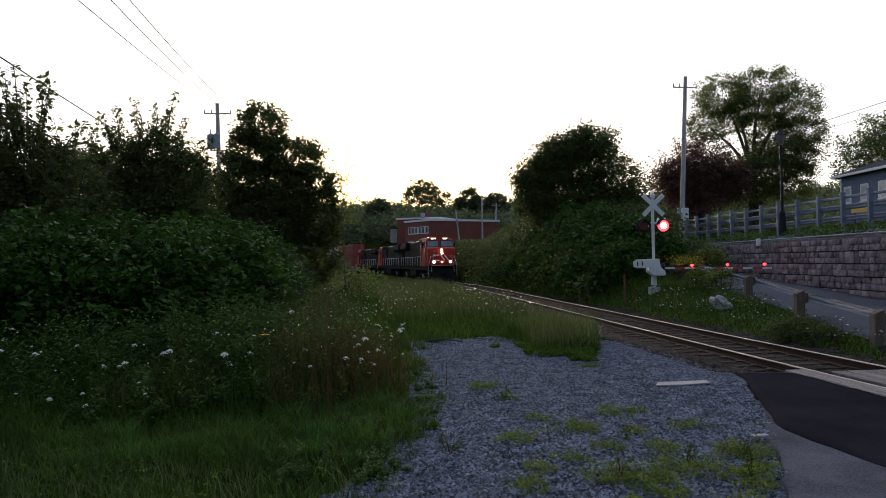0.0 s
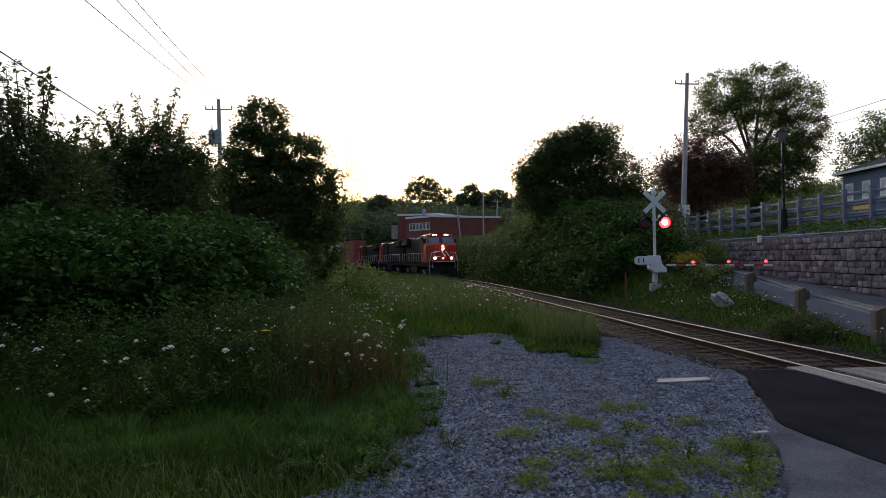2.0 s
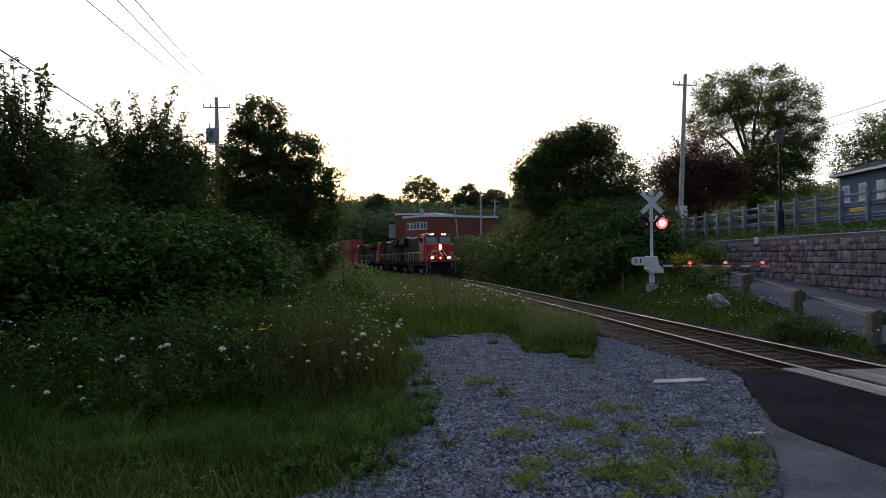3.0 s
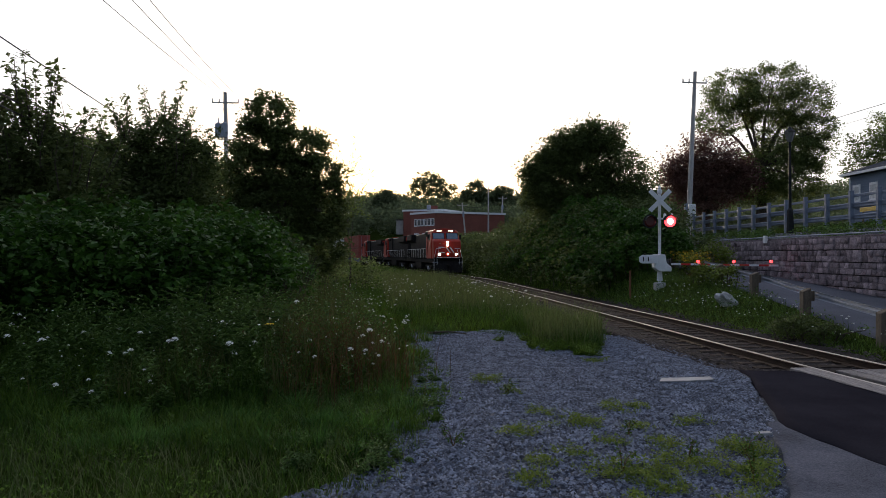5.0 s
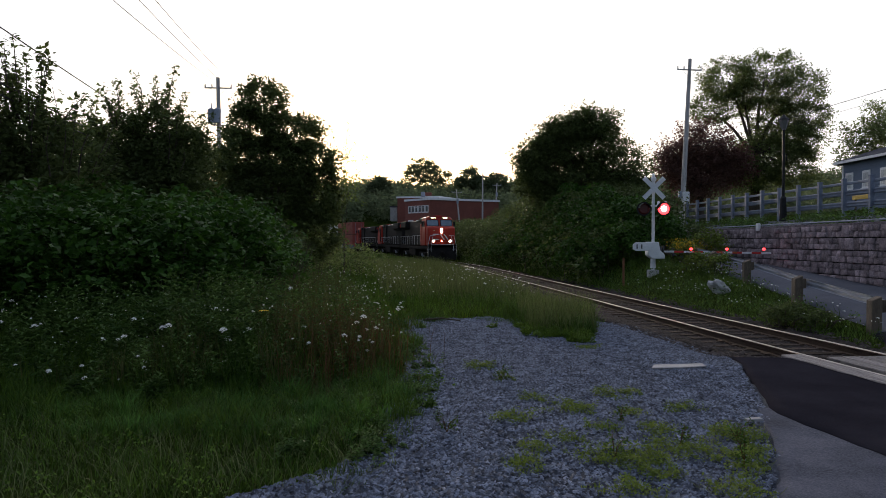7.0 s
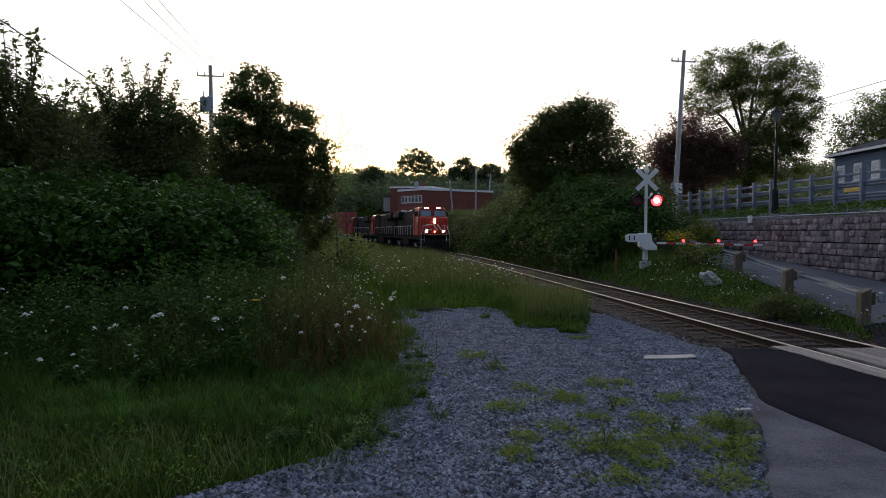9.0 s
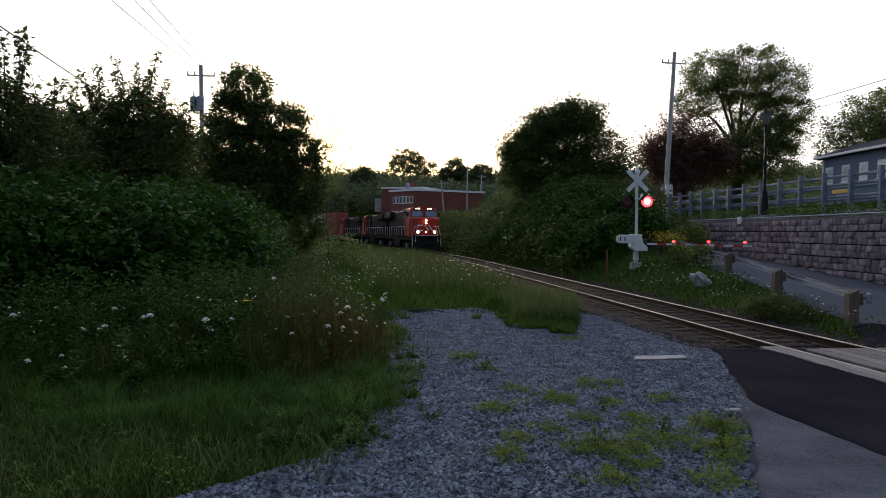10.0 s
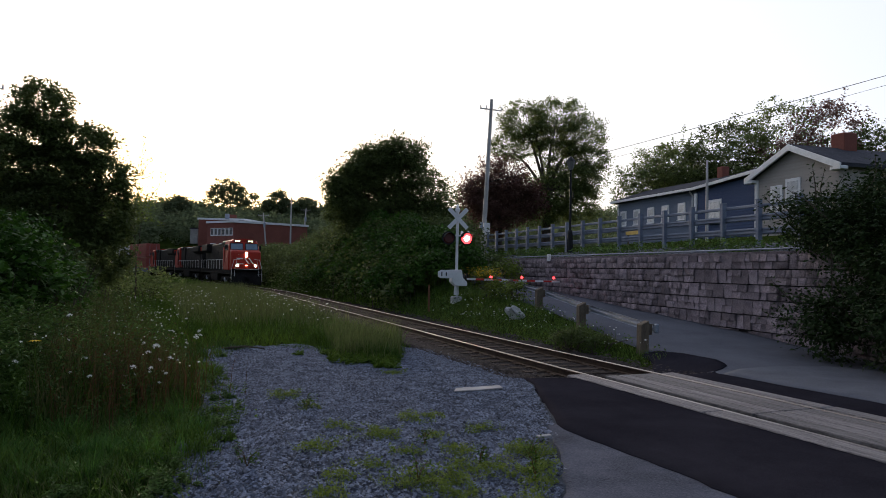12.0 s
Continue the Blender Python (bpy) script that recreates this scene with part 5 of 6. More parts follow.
# thickets and trees on the near side
def thicket(name, label, rng, spots, n, leaf, material, category="shrub", wide=0.62, stems=120, clump=0.3, spray=0.0):
    """Dense shrub over a run of (x, y, radius, height): arching stems and layered leaves."""
    root = thing(name, label, category)
    S = np.array(spots, float)
    bm = bmesh.new()
    for k in range(stems):
        s = S[rng.integers(len(S))]
        a, r = rng.uniform(0, 2 * np.pi), s[2] * math.sqrt(rng.uniform(0, 1))
        p = np.array([s[0] + r * math.cos(a), s[1] + r * math.sin(a)])
        g = land(*p)
        h = s[3] * rng.uniform(0.7, 1.0) * (1 - 0.35 * (r / s[2]) ** 2)
        o = np.array([math.cos(a), math.sin(a)]) * rng.uniform(0.2, 0.7)
        tube(bm, [(*p, g - 0.1), (*(p + o * 0.3), g + h * 0.6), (*(p + o), g + h)], [0.018, 0.014, 0.006], 4)
    part("undergrowth", bm, BARK, root)["kind"] = "stuff"
    m = n // 22
    pick = rng.choice(len(S), m, p=S[:, 2] ** 2 / (S[:, 2] ** 2).sum())
    s = S[pick]
    a, r = rng.uniform(0, 2 * np.pi, m), np.sqrt(rng.uniform(0, 1, m))
    px, py = s[:, 0] + s[:, 2] * r * np.cos(a), s[:, 1] + s[:, 2] * r * np.sin(a)
    g = np.array([land(i, j) for i, j in zip(px, py)])
    lump = np.array([noise.noise((i * 0.9, j * 0.9, 7)) + (0.9 if spray else 0.5) * noise.noise((i * 2.3, j * 2.3, 3)) for i, j in zip(px, py)])
    top = s[:, 3] * (1 - 0.45 * r ** 3) * (1 + (0.2 if spray else 0.15) * lump)
    zz = g + top * np.where(rng.uniform(size=m) < (0.84 if spray else 0.6), rng.uniform(0.8, 1.05, m), rng.uniform(0.12, 0.9, m) ** (0.5 if spray else 1.0))
    c = np.repeat(np.stack([px, py, zz], 1), 22, 0)
    if spray:
        # leaves hang in two rows along arching twigs
        ta = rng.uniform(0, 2 * np.pi, m)
        tw = np.repeat(np.stack([np.cos(ta), np.sin(ta), np.zeros(m)], 1), 22, 0)
        u = np.tile(np.linspace(-1, 1, 22), m)[:, None]
        c = c + tw * u * spray - np.array([0, 0, 1.0]) * u * u * spray * 0.45 + np.clip(rng.normal(size=(m * 22, 3)), -2, 2) * 0.06
    else:
        c = c + np.clip(rng.normal(size=(m * 22, 3)), -1.6, 1.6) * clump * [1, 1, 0.5]
    c[:, 2] = np.maximum(c[:, 2], np.repeat(g, 22) + 0.05)
    o = np.repeat(np.stack([np.cos(a), np.sin(a), np.full(m, 0.2)], 1), 22, 0)
    cr = leaves("foliage", rng, c, leaf, material, droop=0.3, wide=wide + 0.2 * (S[:, 1].min() > 24), out=o, far=S[:, 1].min() > 24)
    cr.parent = root
    cr["kind"] = "stuff"
    return root


rng = np.random.default_rng(21)
thicket("knotweed_thicket", "dense broad-leaved green knotweed thicket behind the meadow", rng,
        [(-9.5, 11.0, 2.4, 2.45), (-7.9, 12.2, 2.2, 2.6), (-6.4, 13.6, 2.2, 2.75), (-5.5, 15.6, 2.0, 2.8), (-5.5, 18.0, 1.7, 2.9), (-6.4, 20.8, 1.9, 2.9), (-8, 16, 3, 2.95), (-11, 14, 3, 2.7)], 84000, 0.15, KNOTWEED, stems=260, spray=0.6)
thicket("low_bushes", "low dark bushes at the meadow's far end", rng, [(-6.8, 33, 1.5, 1.9), (-4.9, 40, 1.1, 1.5), (-7.2, 27, 1.8, 2.6), (-8.8, 46, 2.2, 2.6), (-11.5, 56, 2.6, 3.4), (-15, 66, 3, 4.4), (-19, 80, 4, 6), (-9.5, 38, 2.5, 3.0)], 42000, 0.16, LEAF, stems=80, clump=0.45)

tree("sumac_tree", "young sumac tree with upright leafy shoots", (-10.4, 16.5, 0.4), [(0.2, 0, 2.9, 1.6, 1.5, 1.1), (-1.6, 0.3, 3.0, 1.6, 1.6, 1.2), (1.2, -0.4, 2.4, 1.2, 1.2, 1.1), (0.4, 0, 4.0, 0.9, 0.9, 0.8), (-1.0, 0, 4.0, 0.9, 0.9, 0.8)], 17000, 0.16, LEAFDARK, 31, 0.1, 0.26, shoots=62, split=0.25, reach=1.4)
tree("broadleaf_sapling", "bushy young tree with feathery shoots", (-9.4, 21.5, 0.2), [(0, 0, 3.7, 1.4, 1.4, 1.3), (0.9, -0.5, 3.2, 1.3, 1.2, 1.2), (-1.0, 0.2, 3.3, 1.0, 1.1, 1.2), (0.3, 0.2, 5.4, 1.0, 0.9, 0.9), (-0.6, 0.2, 4.9, 0.9, 0.9, 0.8), (1.1, 0.1, 4.6, 1.0, 0.9, 0.9)], 34000, 0.14, LEAFDARK, 32, 0.12, 0.26, shoots=64, split=0.25, reach=1.1)
tree("broadleaf_tree", "dark full-crowned broadleaf tree", (-7.3, 29.5, 0.6), [(-0.6, 0, 7.35, 1.15, 1.2, 1.1), (-1.0, 0, 6.2, 1.2, 1.3, 1.0), (0.8, 0, 6.0, 1.4, 1.3, 0.95), (-1.3, -0.2, 4.9, 1.2, 1.5, 1.3), (1.4, 0.2, 4.7, 1.35, 1.5, 1.2), (1.8, 0.3, 3.3, 1.25, 1.5, 1.3), (-0.2, -0.4, 3.2, 2.0, 1.8, 1.9), (1.6, 0.3, 1.8, 1.3, 1.6, 1.4), (0.1, 0, 4.4, 1.6, 1.4, 1.8)], 70000, 0.13, LEAFDARK, 33, 0.2, 0.2, shoots=10, shell=0.55)
tree("broadleaf_tree", "green broadleaf tree half hidden behind the thicket", (-13.5, 25, 0.2), [(0, 0, 4.4, 2.2, 2.0, 1.8), (2.0, 0.4, 3.6, 1.9, 1.8, 1.6), (-2, 0.4, 3.6, 2.0, 1.8, 1.7)], 40000, 0.17, LEAF, 34, 0.16, 0.4, shoots=20)
tree("broadleaf_tree", "green broadleaf tree beside the track's bend", (-15.5, 62, 0.5), [(0, 0, 6.2, 3.0, 2.6, 2.4), (2.0, 0.4, 3.6, 2.6, 2.4, 2.2), (-2.5, 0.4, 5, 2.6, 2.4, 2.3)], 36000, 0.26, LEAF, 35, 0.22, 0.6, shoots=20)
tree("broadleaf_tree", "green broadleaf tree around the utility pole", (-14.0, 41, 0.3), [(0, 0, 5.6, 2.3, 2.0, 2.0), (-2.0, 0.4, 4.6, 2.2, 1.8, 1.7), (1.8, 0.2, 4.2, 1.9, 1.8, 1.7), (0.2, 0, 3.0, 2.8, 2.2, 2.0), (-0.9, 0, 6.6, 1.3, 1.2, 1.0)], 36000, 0.17, LEAF, 39, 0.18, 0.32, shoots=10, shell=0.2)
tree("young_poplar", "thin sparse young poplar with see-through crown", (-5.8, 40, 0.0), [(0, 0, 6.3, 0.8, 0.8, 1.3), (0.3, 0, 5.0, 0.8, 0.8, 1.0)], 900, 0.12, WEED, 36, 0.05, 0.4, shoots=10)
# far side of the track
tree("maple_tree", "large dense dark-green maple tree beyond the track", (10.2, 50, 2.4), [(-3.2, -0.2, 4.0, 2.0, 2.2, 2.2), (0, 0, 6.6, 3.0, 2.8, 2.6), (-2.6, -0.2, 5.2, 2.2, 2.2, 2.2), (2.6, 0, 5.0, 2.4, 2.4, 2.4), (0.8, 0, 8.2, 2.3, 2.2, 1.5), (-1.2, -0.3, 7.4, 2.0, 2.0, 1.6), (0.2, -0.6, 3.2, 4.0, 2.8, 2.2), (3.3, -0.4, 3.0, 2.0, 2.0, 2.0), (-3.7, -0.2, 5.4, 1.5, 1.8, 1.5), (-2.6, -0.3, 6.6, 1.7, 1.8, 1.4)], 88000, 0.17, LEAFDARK, 41, 0.3, 0.34, shoots=16, shell=0.3)
tree("copper_beech", "copper-leaved beech tree beyond the street", (23.8, 63, 4.6), [(0, 0, 6.0, 3.0, 3.0, 2.8), (-2.0, 0, 4.6, 2.4, 2.4, 2.2), (2.6, 0, 4.6, 2.6, 2.6, 2.4), (-0.6, 0, 3.0, 3.4, 3, 2.4)], 48000, 0.19, COPPER, 42, 0.3, 0.4, shoots=12, shell=0.2)
tree("elm_tree", "tall spreading elm with visible limbs and gaps", (30.2, 66, 5.2), [(-2.6, 0, 12.4, 2.9, 2.8, 2.2), (1.2, 0, 13.2, 3.2, 3.0, 2.2), (4.0, 0, 11.6, 2.8, 2.6, 2.2), (-4.2, 0, 9.6, 2.3, 2.2, 1.8), (5.0, 0, 8.8, 2.4, 2.2, 1.8), (0.4, 0, 9.6, 2.2, 2.0, 1.5), (-1.2, 0, 11.0, 2.2, 2.0, 1.6), (2.8, 0, 10.4, 2.2, 2.0, 1.6), (4.2, 0, 6.6, 2.6, 2.4, 2.0), (3.6, 0, 4.0, 2.8, 2.6, 2.2), (1.0, 0, 5.2, 4.2, 3.6, 2.4), (2.6, 0, 7.2, 3.0, 2.8, 1.8), (-0.8, 0, 3.4, 3.4, 3.0, 2.0)], 88000, 0.18, LEAF, 43, 0.42, 0.34, shoots=0, shell=0.48, split=0.4)
for i, (fx, fy, h) in enumerate(((41.5, 62.5, 12.0), (39.5, 56.5, 11.0), (42.1, 52.4, 12.8), (45.1, 49.5, 14.2), (46.8, 46.0, 13.2), (48.5, 42.5, 10.8), (44, 60, 11))):
    tree("street_tree", "broadleaf tree behind the street's houses", (fx, fy, 4.2), [(0, 0, h * 0.72, h * 0.26, h * 0.26, h * 0.24), (h * 0.24, 0, h * 0.52, h * 0.22, h * 0.22, h * 0.2), (-h * 0.22, 0, h * 0.55, h * 0.24, h * 0.22, h * 0.2), (0, 0, h * 0.35, h * 0.3, h * 0.28, h * 0.2)], 16000, 0.22, (LEAF, COPPER, LEAFDARK)[i % 3 if i != 1 else 0], 50 + i, 0.25, 0.42, shoots=8)
rng = np.random.default_rng(61)
def clear(spots):
    """Shrub spots moved off the track, each by its own radius."""
    return [(max(a, line_x(b) + 0.85 * r + 1.9), b, r, h) for a, b, r, h in spots]


thicket("trackside_bushes", "dense green bushes on the bank beyond the track", rng,
        clear([(8.0, 34, 1.6, 1.7), (7.5, 38, 2.2, 2.6), (7.2, 43, 2.6, 3.2), (6.6, 49, 3.0, 3.6), (5.4, 56, 2.9, 3.0), (5.4, 64, 3.2, 2.1), (4.0, 73, 3.4, 1.7), (2.4, 84, 3.8, 2.2), (-0.4, 96, 4.0, 2.0), (-3.4, 110, 4.4, 2.0), (-7, 124, 5, 2.2), (11.5, 42, 2.8, 3.4), (13.0, 46, 3, 3.6), (12, 60, 4, 4.4), (11, 76, 5, 3.8), (9, 92, 5, 2.2), (5, 112, 6, 2.4), (13.4, 38, 1.4, 1.5), (-1, 132, 6, 2.0), (13, 125, 5, 5)]), 120000, 0.2, LEAFDARK, stems=120, clump=0.5)
thicket("bank_knotweed", "broad-leaved knotweed on the bank beyond the track", rng,
        clear([(8.5, 33.2, 1.5, 1.9), (8.0, 36.5, 1.8, 2.5), (7.2, 41, 2.0, 2.9), (6.5, 46, 2.2, 3.1), (5.7, 52, 2.4, 2.8), (4.9, 58, 2.4, 2.3), (10.6, 36, 2.0, 2.8), (10.6, 33.4, 1.3, 2.0), (9.6, 40, 2.2, 3.3), (9.2, 46, 2.4, 3.6)]), 60000, 0.16, KNOTWEED, stems=80, spray=0.6)
thicket("terrace_shrub", "dark shrub on the terrace above the wall", rng, [(16.4, 13.2, 1.4, 2.2), (17.4, 14.4, 1.2, 1.9), (17.0, 11.0, 1.9, 2.6), (18.6, 12.0, 1.9, 2.6)], 20000, 0.14, SHADELEAF, stems=30, clump=0.32)
thicket("bank_shrub", "small dark-green bush in the grass bank", rng, [(8.75, 17.3, 0.5, 0.55), (9.1, 16.6, 0.35, 0.4)], 3000, 0.07, LEAFDARK, stems=20, clump=0.12)
thicket("goldenrod_clump", "yellowing goldenrod and weeds under the gate arm", rng, [(10.75, 26.4, 0.5, 0.72), (10.3, 27.4, 0.45, 0.7), (12.7, 32.5, 0.7, 1.4), (11.2, 31.5, 0.6, 0.9)], 5000, 0.1, WEED, category="weeds", stems=40, clump=0.2)

n = 420
c = np.stack([rng.normal(10.9, 0.45, n), rng.normal(30.6, 0.5, n), np.zeros(n)], 1)
c[:, 2] = [land(a, b) + v for a, b, v in zip(c[:, 0], c[:, 1], rng.uniform(0.7, 1.15, n))]
tagged(leaves("goldenrod_blossom", rng, c, 0.07, YELLOW, droop=-0.3, wide=0.4), "yellow goldenrod plumes beside the gate arm", "flowers", kind="stuff")
n = 160
c = np.stack([rng.normal(-7.3, 0.22, n), rng.normal(12.4, 0.2, n), rng.normal(1.42, 0.05, n)], 1)
tagged(leaves("tansy_blossom", rng, c, 0.05, YELLOW, droop=-0.4, wide=0.6), "dull yellow tansy heads before the thicket", "flowers", kind="stuff")

tree("dark_shrub", "large dark shrub overhanging the wall's near end", (14.0, 11.0, 0.1), [(-0.7, 2.0, 0.9, 0.9, 1.1, 0.9), (-1.0, -0.4, 0.9, 1.1, 1.2, 0.9), (0.2, 1.8, 3.0, 1.0, 1.3, 1.4), (0.6, -0.6, 3.2, 1.4, 1.5, 1.4), (-0.7, -1.6, 2.2, 1.1, 1.3, 1.5), (-0.2, 0.4, 2.0, 1.2, 1.4, 1.2), (0.3, 3.3, 3.2, 0.9, 1.0, 0.9), (-0.2, -2.6, 1.6, 1.4, 1.4, 1.6)], 60000, 0.12, SHADELEAF, 77, 0.1, 0.28, shoots=40, shell=0.15, category="shrub", split=0.2)

# far woods: one mass on the rising ground
rng = np.random.default_rng(71)
m = 2600
fx, fy = rng.uniform(-170, 150, m), rng.uniform(175, 330, m)
bx, by = rng.uniform(-120, -22, 700), rng.uniform(70, 175, 700)
keep = bx < np.array([line_x(v) for v in by]) - 14
fx, fy = np.concatenate([fx, bx[keep]]), np.concatenate([fy, by[keep]])
ex, ey = rng.uniform(16, 120, 500), rng.uniform(80, 180, 500)
fx, fy = np.concatenate([fx, ex]), np.concatenate([fy, ey])
g = np.array([land(a, b) for a, b in zip(fx, fy)])
hh = rng.uniform(4.5, 8.4, len(fx)) * np.array([1 + 0.25 * noise.noise((a * 0.03, b * 0.03, 0)) for a, b in zip(fx, fy)])
per = 120
d = unit(rng.normal(size=(len(fx) * per, 3)))
rad = np.repeat(np.stack([hh * 0.42, hh * 0.42, hh * 0.5], 1), per, 0)
c = np.repeat(np.stack([fx, fy, g + hh * 0.52], 1), per, 0) + d * rad * rng.uniform(0.6, 1.1, (len(d), 1))
tagged(leaves("far_woods", rng, c, 0.85, HAZYLEAF, wide=0.9, out=d, far=True), "wooded green hillside in the distance", "trees", kind="stuff")
for fx_, fy_, h in ((-5.6, 230, 17), (9, 225, 13), (17, 215, 12), (-20, 215, 11), (24, 205, 12)):
    tree("hill_tree", "round-crowned tree standing out on the hill", (fx_, fy_, land(fx_, fy_)), [(0, 0, h * 0.7, h * 0.3, h * 0.3, h * 0.26), (-h * 0.2, 0, h * 0.55, h * 0.24, h * 0.24, h * 0.2), (h * 0.22, 0, h * 0.55, h * 0.26, h * 0.24, h * 0.2)], 4500, 0.7, HAZYLEAF, int(h * 10 + fy_), 0.3, 0.9)

# wires
for a, b, sg in (((-15.6, 46, 12.9), (-8, -12, 11.0), 0.8), ((-15.1, 46, 12.9), (-6.4, -12, 11.6), 0.8), ((-14.5, 46, 12.9), (-5.6, -12, 11.6), 0.8)):
    wire(a, b, sg, 0.016)
wire((-16.9, 46, 8.0), (-8.5, -4, 8.4), 0.25, 0.02)
wire((-19.6, 46, 7.6), (-6.9, 6, 5.0), 0.15, 0.025)
wire((-19.6, 46, 7.3), (-6.9, 6, 4.75), 0.15, 0.022)
wire((18.0, 50, 8.9), (35.9, 10, 13.7), 0.25, 0.016)
wire((18.0, 50, 8.5), (35.9, 10, 13.5), 0.45, 0.009)
wire((3.0, 150, 12.6), (12.5, 158, 14.5), 0.8, 0.03)

# ---- flowers and small loose things ----
rng = np.random.default_rng(81)
def umbel_mesh():
    bm = bmesh.new()
    r = random.Random(5)
    for k in range(16):
        a, q = k * 2.4, 0.045 * math.sqrt(k / 16)
        c = Vector((q * math.cos(a), q * math.sin(a), 0.012 - q * 0.15 + r.uniform(-0.003, 0.003)))
        c.z += 0.02 * (1 - (q / 0.045) ** 2)
        vs = [bm.verts.new(c + Vector((0.015 * math.cos(b), 0.015 * math.sin(b), r.uniform(-0.006, 0.006)))) for b in (0.3, 1.55, 2.8, 4.1, 5.4)]
        bm.faces.new(vs)
    return mesh_of("umbel", bm, PETAL)
umbel_me = umbel_mesh()
def stem_mesh(h):
    bm = rod([(0, 0, 0), (0.03, 0.01, h * 0.6), (0, 0, h)], [0.005, 0.004, 0.003], 4)
    return mesh_of("stem", bm, GRASS)
stem_me = stem_mesh(1.0)
spots = []
while len(spots) < 130:
    b = rng.uniform(7.7, 15.0)
    a = rng.uniform(-0.68, 0.0) * b
    if a < meadow_edge(b) + 0.3:
        spots.append((a, b, 0))
while len(spots) < 180:
    a, b = rng.uniform(-5, 3), rng.uniform(20, 34)
    if off_track(a, b):
        spots.append((a, b, 0))
while len(spots) < 240:
    a, b = rng.uniform(7.8, 11), rng.uniform(14.5, 28)
    if line_x(b) + 2.2 < a < 9.7 + 0.1 * (b - 15):
        spots.append((a, b, 1))
while len(spots) < 295:
    b = rng.uniform(10.5, 18)
    a = rng.uniform(-0.17, -0.06) * b
    if not grass_free(a, b):
        spots.append((a, b, 2))
for a, b, short in spots:
    h = (rng.uniform(0.35, 1.3) * (0.6 + 0.4 * smooth(7.7, 10.0, b)) if b < 18 else rng.uniform(0.5, 1.0)) if not short else (rng.uniform(0.25, 0.5) if short == 1 else rng.uniform(0.35, 0.95))
    root = thing("wild_carrot", "white wild carrot umbel on a thin green stem", "flower", pose(a, b, land(a, b), rng.uniform(0, 22), rng.uniform(-12, 12), rng.uniform(-30, 30)), "wild carrots in the meadow")
    st = new("stem", stem_me)
    st.parent = root
    st.matrix_basis = Matrix.Diagonal((1, 1, h, 1))
    um = new("umbel", umbel_me)
    um.parent = root
    um.matrix_basis = pose(0, 0, h) @ Matrix.Scale(rng.uniform(0.5, 1.1) ** 2 * 0.98 if not short else rng.uniform(0.4, 0.8), 4)
def blossoms(name, n, xlo, xhi, ylo, yhi, zlo, zhi, size, keep, label):
    x, y, z = patch(rng, n, xlo, xhi, ylo, yhi, keep)
    c = np.stack([x, y, z + rng.uniform(zlo, zhi, len(x))], 1)
    tagged(leaves(name, rng, c, size, PETAL, droop=-0.2, wide=0.9), label, "flowers", kind="stuff")
blossoms("bank_blossom", 1500, 7, 13, 14.5, 30, 0.14, 0.3, 0.045, lambda a, b: line_x(b) + 2.4 < a < 9.7 + 0.1 * max(0, b - 15) and noise.noise((a, b, 4)) > 0.0, "small white flowers in the bank grass")
blossoms("far_blossom", 900, -5, 3, 19, 40, 0.5, 0.95, 0.045, lambda a, b: off_track(a, b) and noise.noise((a * 0.6, b * 0.6, 6)) > 0.0, "white flowers in the far meadow grass")
blossoms("meadow_blossom", 700, -8, 0, 8.6, 17, 0.5, 1.2, 0.03, lambda a, b: a < meadow_edge(b) and a > -0.68 * b, "small white flowers scattered in the meadow")

sunflower = thing("yellow_coneflower", "yellow daisy-like flower among the grass", "flower", pose(-2.6, 9.9, -0.03))
part("stem", rod([(0, 0, 0), (0.02, 0, 0.6), (0, 0, 1.02)], 0.006, 5), GRASS, sunflower)
bm = bmesh.new()
for k in range(11):
    a = k * 2 * math.pi / 11
    d, s = Vector((math.cos(a), math.sin(a), -0.1)), Vector((-math.sin(a), math.cos(a), 0)) * 0.014
    bm.faces.new([bm.verts.new(v) for v in (d * 0.012 + Vector((0, 0, 1.03)), d * 0.05 + s + Vector((0, 0, 1.03)), d * 0.085 + Vector((0, 0, 1.02)), d * 0.05 - s + Vector((0, 0, 1.03)))])
part("petals", bm, YELLOW, sunflower)
n = 1700
c = np.stack([rng.normal(-1.8, 0.5, n), rng.normal(10.9, 0.9, n), rng.uniform(0.1, 1.0, n)], 1)
tagged(leaves("russet_dock", rng, c, 0.045, RUSSET, droop=-0.5, wide=0.35), "russet seed heads of dock in the tall grass", "weeds", kind="stuff")
x, y, z = rng.normal(-1.8, 0.55, 900), rng.normal(10.9, 0.9, 900), np.full(900, -0.04)
blades("russet_stems", rng, x, y, z, 0.95, 0.004, RUSSET, "russet dry stems in the tall grass", 0.4, "weeds")
def weed_stalk(x, y, h, n):
    root = thing("weed_stalk", "thin dark weed stalk rising from the gravel", "weed", pose(x, y, -0.03), "weed stalks in the gravel")
    pts = []
    for k in range(4):
        a = rng.uniform(0, 6.28)
        tip = np.array([0.12 * math.cos(a), 0.12 * math.sin(a), h * rng.uniform(0.6, 1.0)])
        part("stem", rod([(0, 0, 0), tip * [0.3, 0.3, 0.6], tip], [0.004, 0.003, 0.002], 5), RUSSET, root)
        pts.append(tip * rng.uniform(0.2, 1.0, (n, 1)) + rng.normal(0, 0.025, (n, 3)))
    lf = leaves("foliage", rng, np.concatenate(pts), 0.045, GRASS, droop=0.1, wide=0.4)
    lf.parent = root
    lf["kind"] = "stuff"
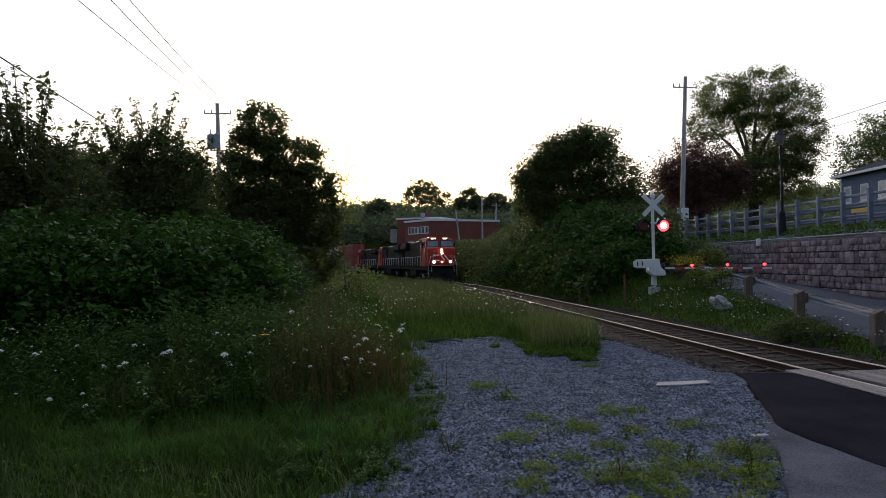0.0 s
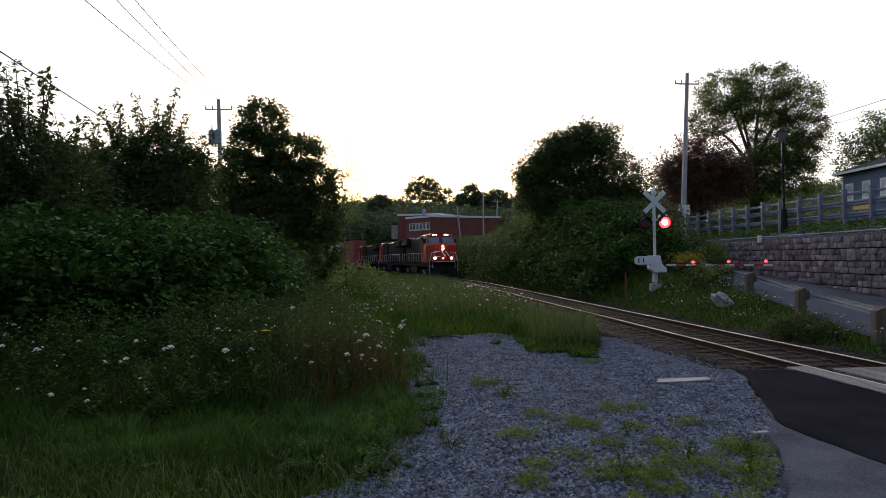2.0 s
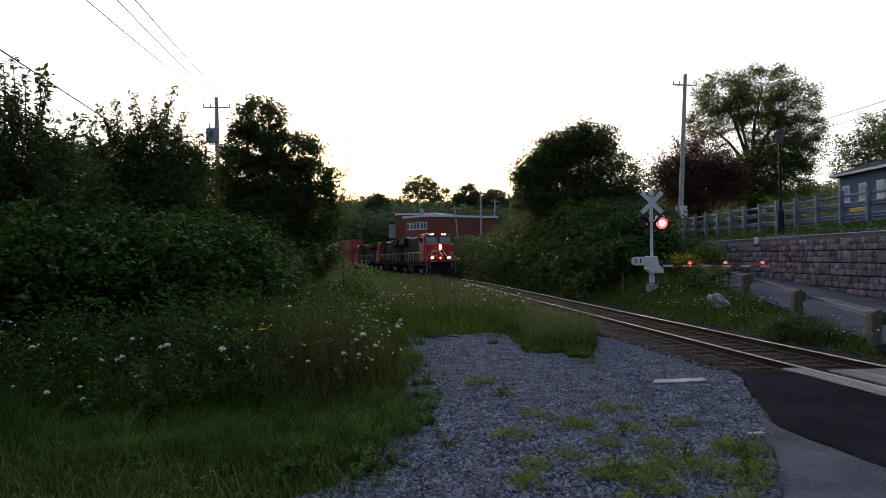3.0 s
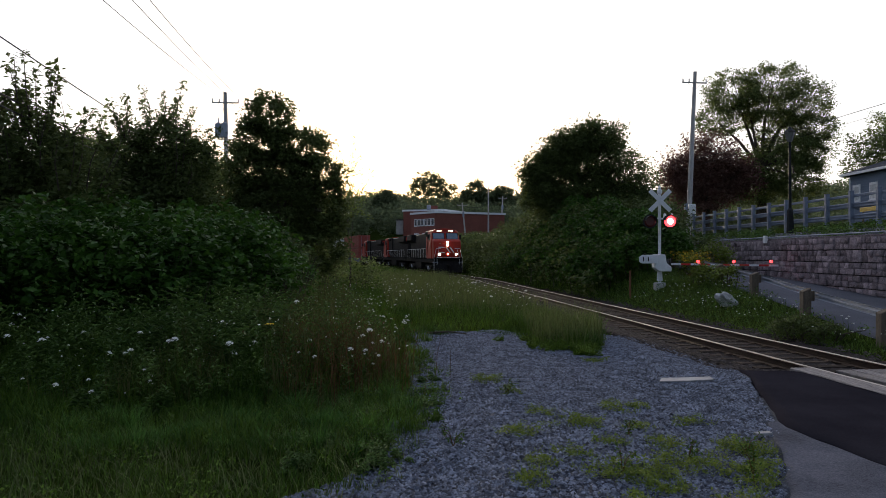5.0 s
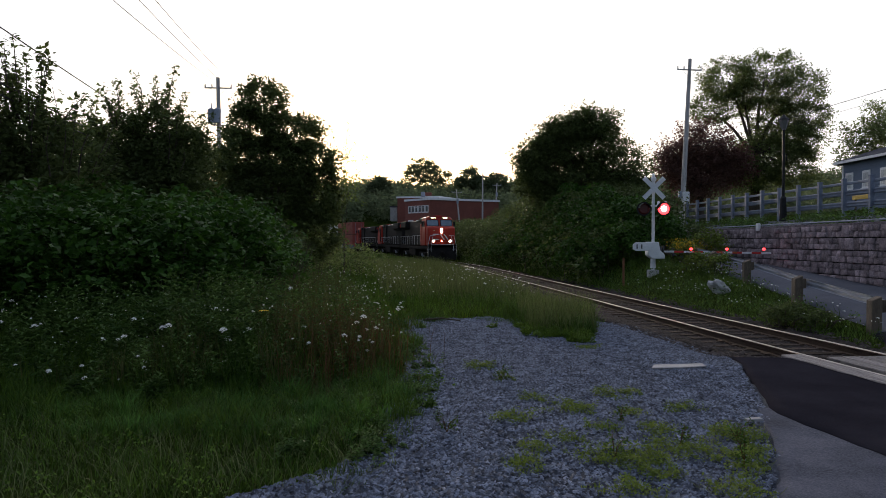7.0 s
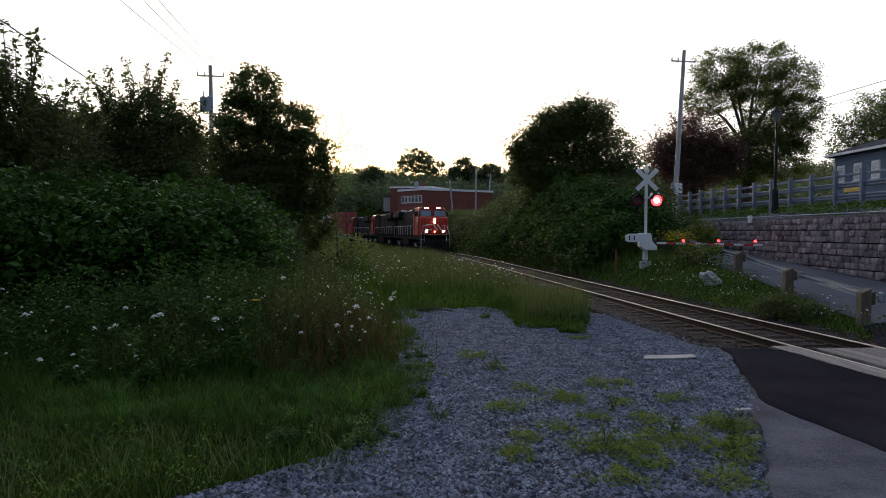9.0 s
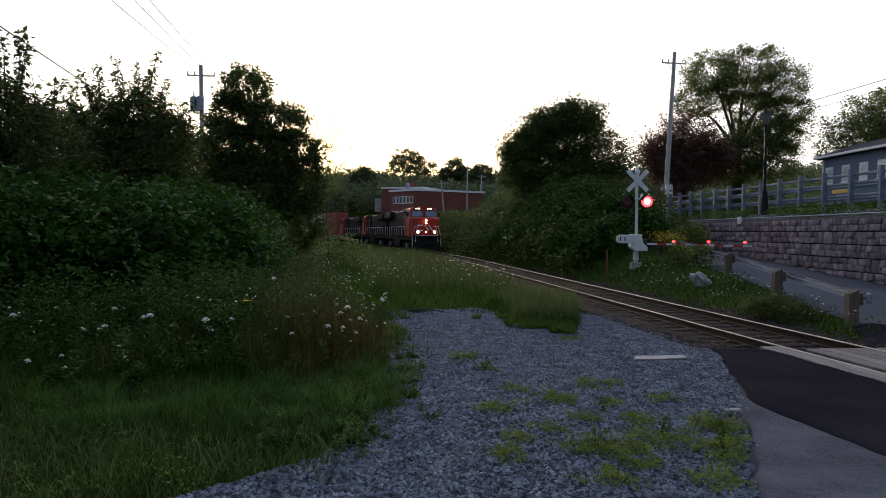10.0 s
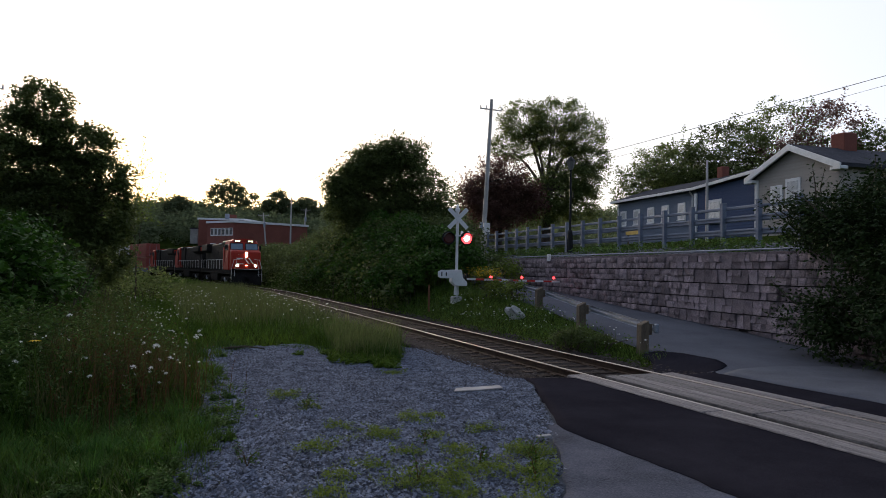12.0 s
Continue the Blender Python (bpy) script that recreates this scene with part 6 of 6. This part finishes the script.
for sx, sy, sh, sn in ((2.72, 6.1, 0.36, 24), (1.6, 6.3, 0.26, 22), (0.05, 7.2, 0.26, 30), (2.35, 6.7, 0.22, 20), (0.85, 9.9, 0.22, 24), (2.0, 7.6, 0.28, 12), (3.0, 6.9, 0.24, 22)):
    weed_stalk(sx, sy, sh, sn)

board = solid("plywood_scrap", prism([(3.30, 10.70), (3.75, 10.74), (4.22, 10.86), (4.25, 11.12), (3.8, 11.02), (3.42, 10.98)], 2, 0.0, 0.018, 0.003), CARD, "pale weathered plywood scrap lying on gravel", "board")
litter = solid("paper_litter", prism([(3.36, 7.46), (3.55, 7.50), (3.54, 7.58), (3.35, 7.53)], 2, 0.02, 0.05, 0.006), CARD, "crumpled pale litter on the gravel's edge", "litter")
boulder_bm = bmesh.new()
bmesh.ops.create_icosphere(boulder_bm, subdivisions=3, radius=0.5)
for v in boulder_bm.verts:
    n = 1 + 0.7 * noise.noise(v.co * 2.2) + 0.25 * noise.noise(v.co * 6)
    v.co = Vector((v.co.x * 0.8 * n, v.co.y * 0.5 * n, v.co.z * 0.42 * n))
boulder = solid("boulder", boulder_bm, ROCK, "pale angular boulder in the grass bank", "rock")
boulder.matrix_basis = pose(9.3, 22.8, land(9.3, 22.8) + 0.2, 0, 12, 20)
branch = solid("fallen_branch", rod([(-0.45, 17.2, 0.02), (0.0, 17.0, 0.08), (0.45, 16.9, 0.03)], [0.03, 0.025, 0.012], 6), BARK, "dark fallen branch on the gravel", "branch")

# ---- wall blocks: mixed courses of rock-faced block ----
COURSE = 0.215
def block_bm(length, tall, jut):
    bm = boxed((0, 0, 0), (0.24, length - 0.005, tall - 0.006), 0.007)
    for v in bm.verts:
        if v.co.x < 0:
            v.co.x += 0.02 + jut * noise.noise((v.co.y * 7 + jut * 90, v.co.z * 7, jut * 100))
    return bm
SIZES = [(0.20, 0.215), (0.30, 0.215), (0.42, 0.215), (0.34, 0.43), (0.52, 0.43)]
kinds = [[mesh_of("block", block_bm(l, t, j), BLOCK) for j in (0.05, 0.08, 0.11)] for l, t in SIZES]
r = random.Random(9)
cells = []
for k in range(0, 14, 2):
    y = 9.0 + r.uniform(0, 0.4)
    zt = WALL_TOP - 0.09 - (COURSE + 0.013) * k
    while y < 42.5:
        if r.random() < 0.4:
            i = r.choice((3, 4))
            group, wd = [(0.0, zt - COURSE, i)], SIZES[i][0]
        else:
            group, wd = [], r.choice((0.5, 0.6, 0.72))
            for row in (0.5, 1.5):
                a = r.choice((0, 1, 2))
                left = wd - SIZES[a][0]
                b = min((0, 1, 2), key=lambda q: abs(SIZES[q][0] - left))
                order = (a, b) if r.random() < 0.5 else (b, a)
                p = -wd / 2
                for q in order:
                    group.append((p + SIZES[q][0] / 2, zt - COURSE * row, q))
                    p += SIZES[q][0]
        for o, zc, i in group:
            yc = y + wd / 2 + o
            if zc + 0.12 > land(14.0, yc):
                cells.append((yc, zc, i, r.randrange(3), r.uniform(-0.025, 0.025)))
        y += wd
near_cells = [c for c in cells if 15.8 < c[0] < 21.0][:300]
chosen = set(near_cells)
for yc, zc, i, j, o in near_cells:
    ob = new("block", kinds[i][j])
    ob.parent = wall
    ob.matrix_basis = pose(WALL_X + 0.06 + o, yc, zc)
vs, fs = [], []
for c in cells:
    if c in chosen:
        continue
    me = kinds[c[2]][c[3]]
    o = len(vs)
    vs += [(v.co.x + WALL_X + 0.06 + c[4], v.co.y + c[0], v.co.z + c[1]) for v in me.vertices]
    for p in me.polygons:
        q = [o + t for t in p.vertices]
        fs += [q] if len(q) == 3 else [(q[0], q[i], q[i + 1]) for i in range(1, len(q) - 1)]
BLOCKS = mat("split_face_block_run", (0.14, 0.113, 0.122), (0.36, 0.29, 0.305), 3.0, 0.95, 1.0, 22, island=1.4, dist=0.04, spec=0.2)
far_blocks = raw("blocks", vs, fs, BLOCKS)
far_blocks.parent = wall
far_blocks["kind"] = "stuff"
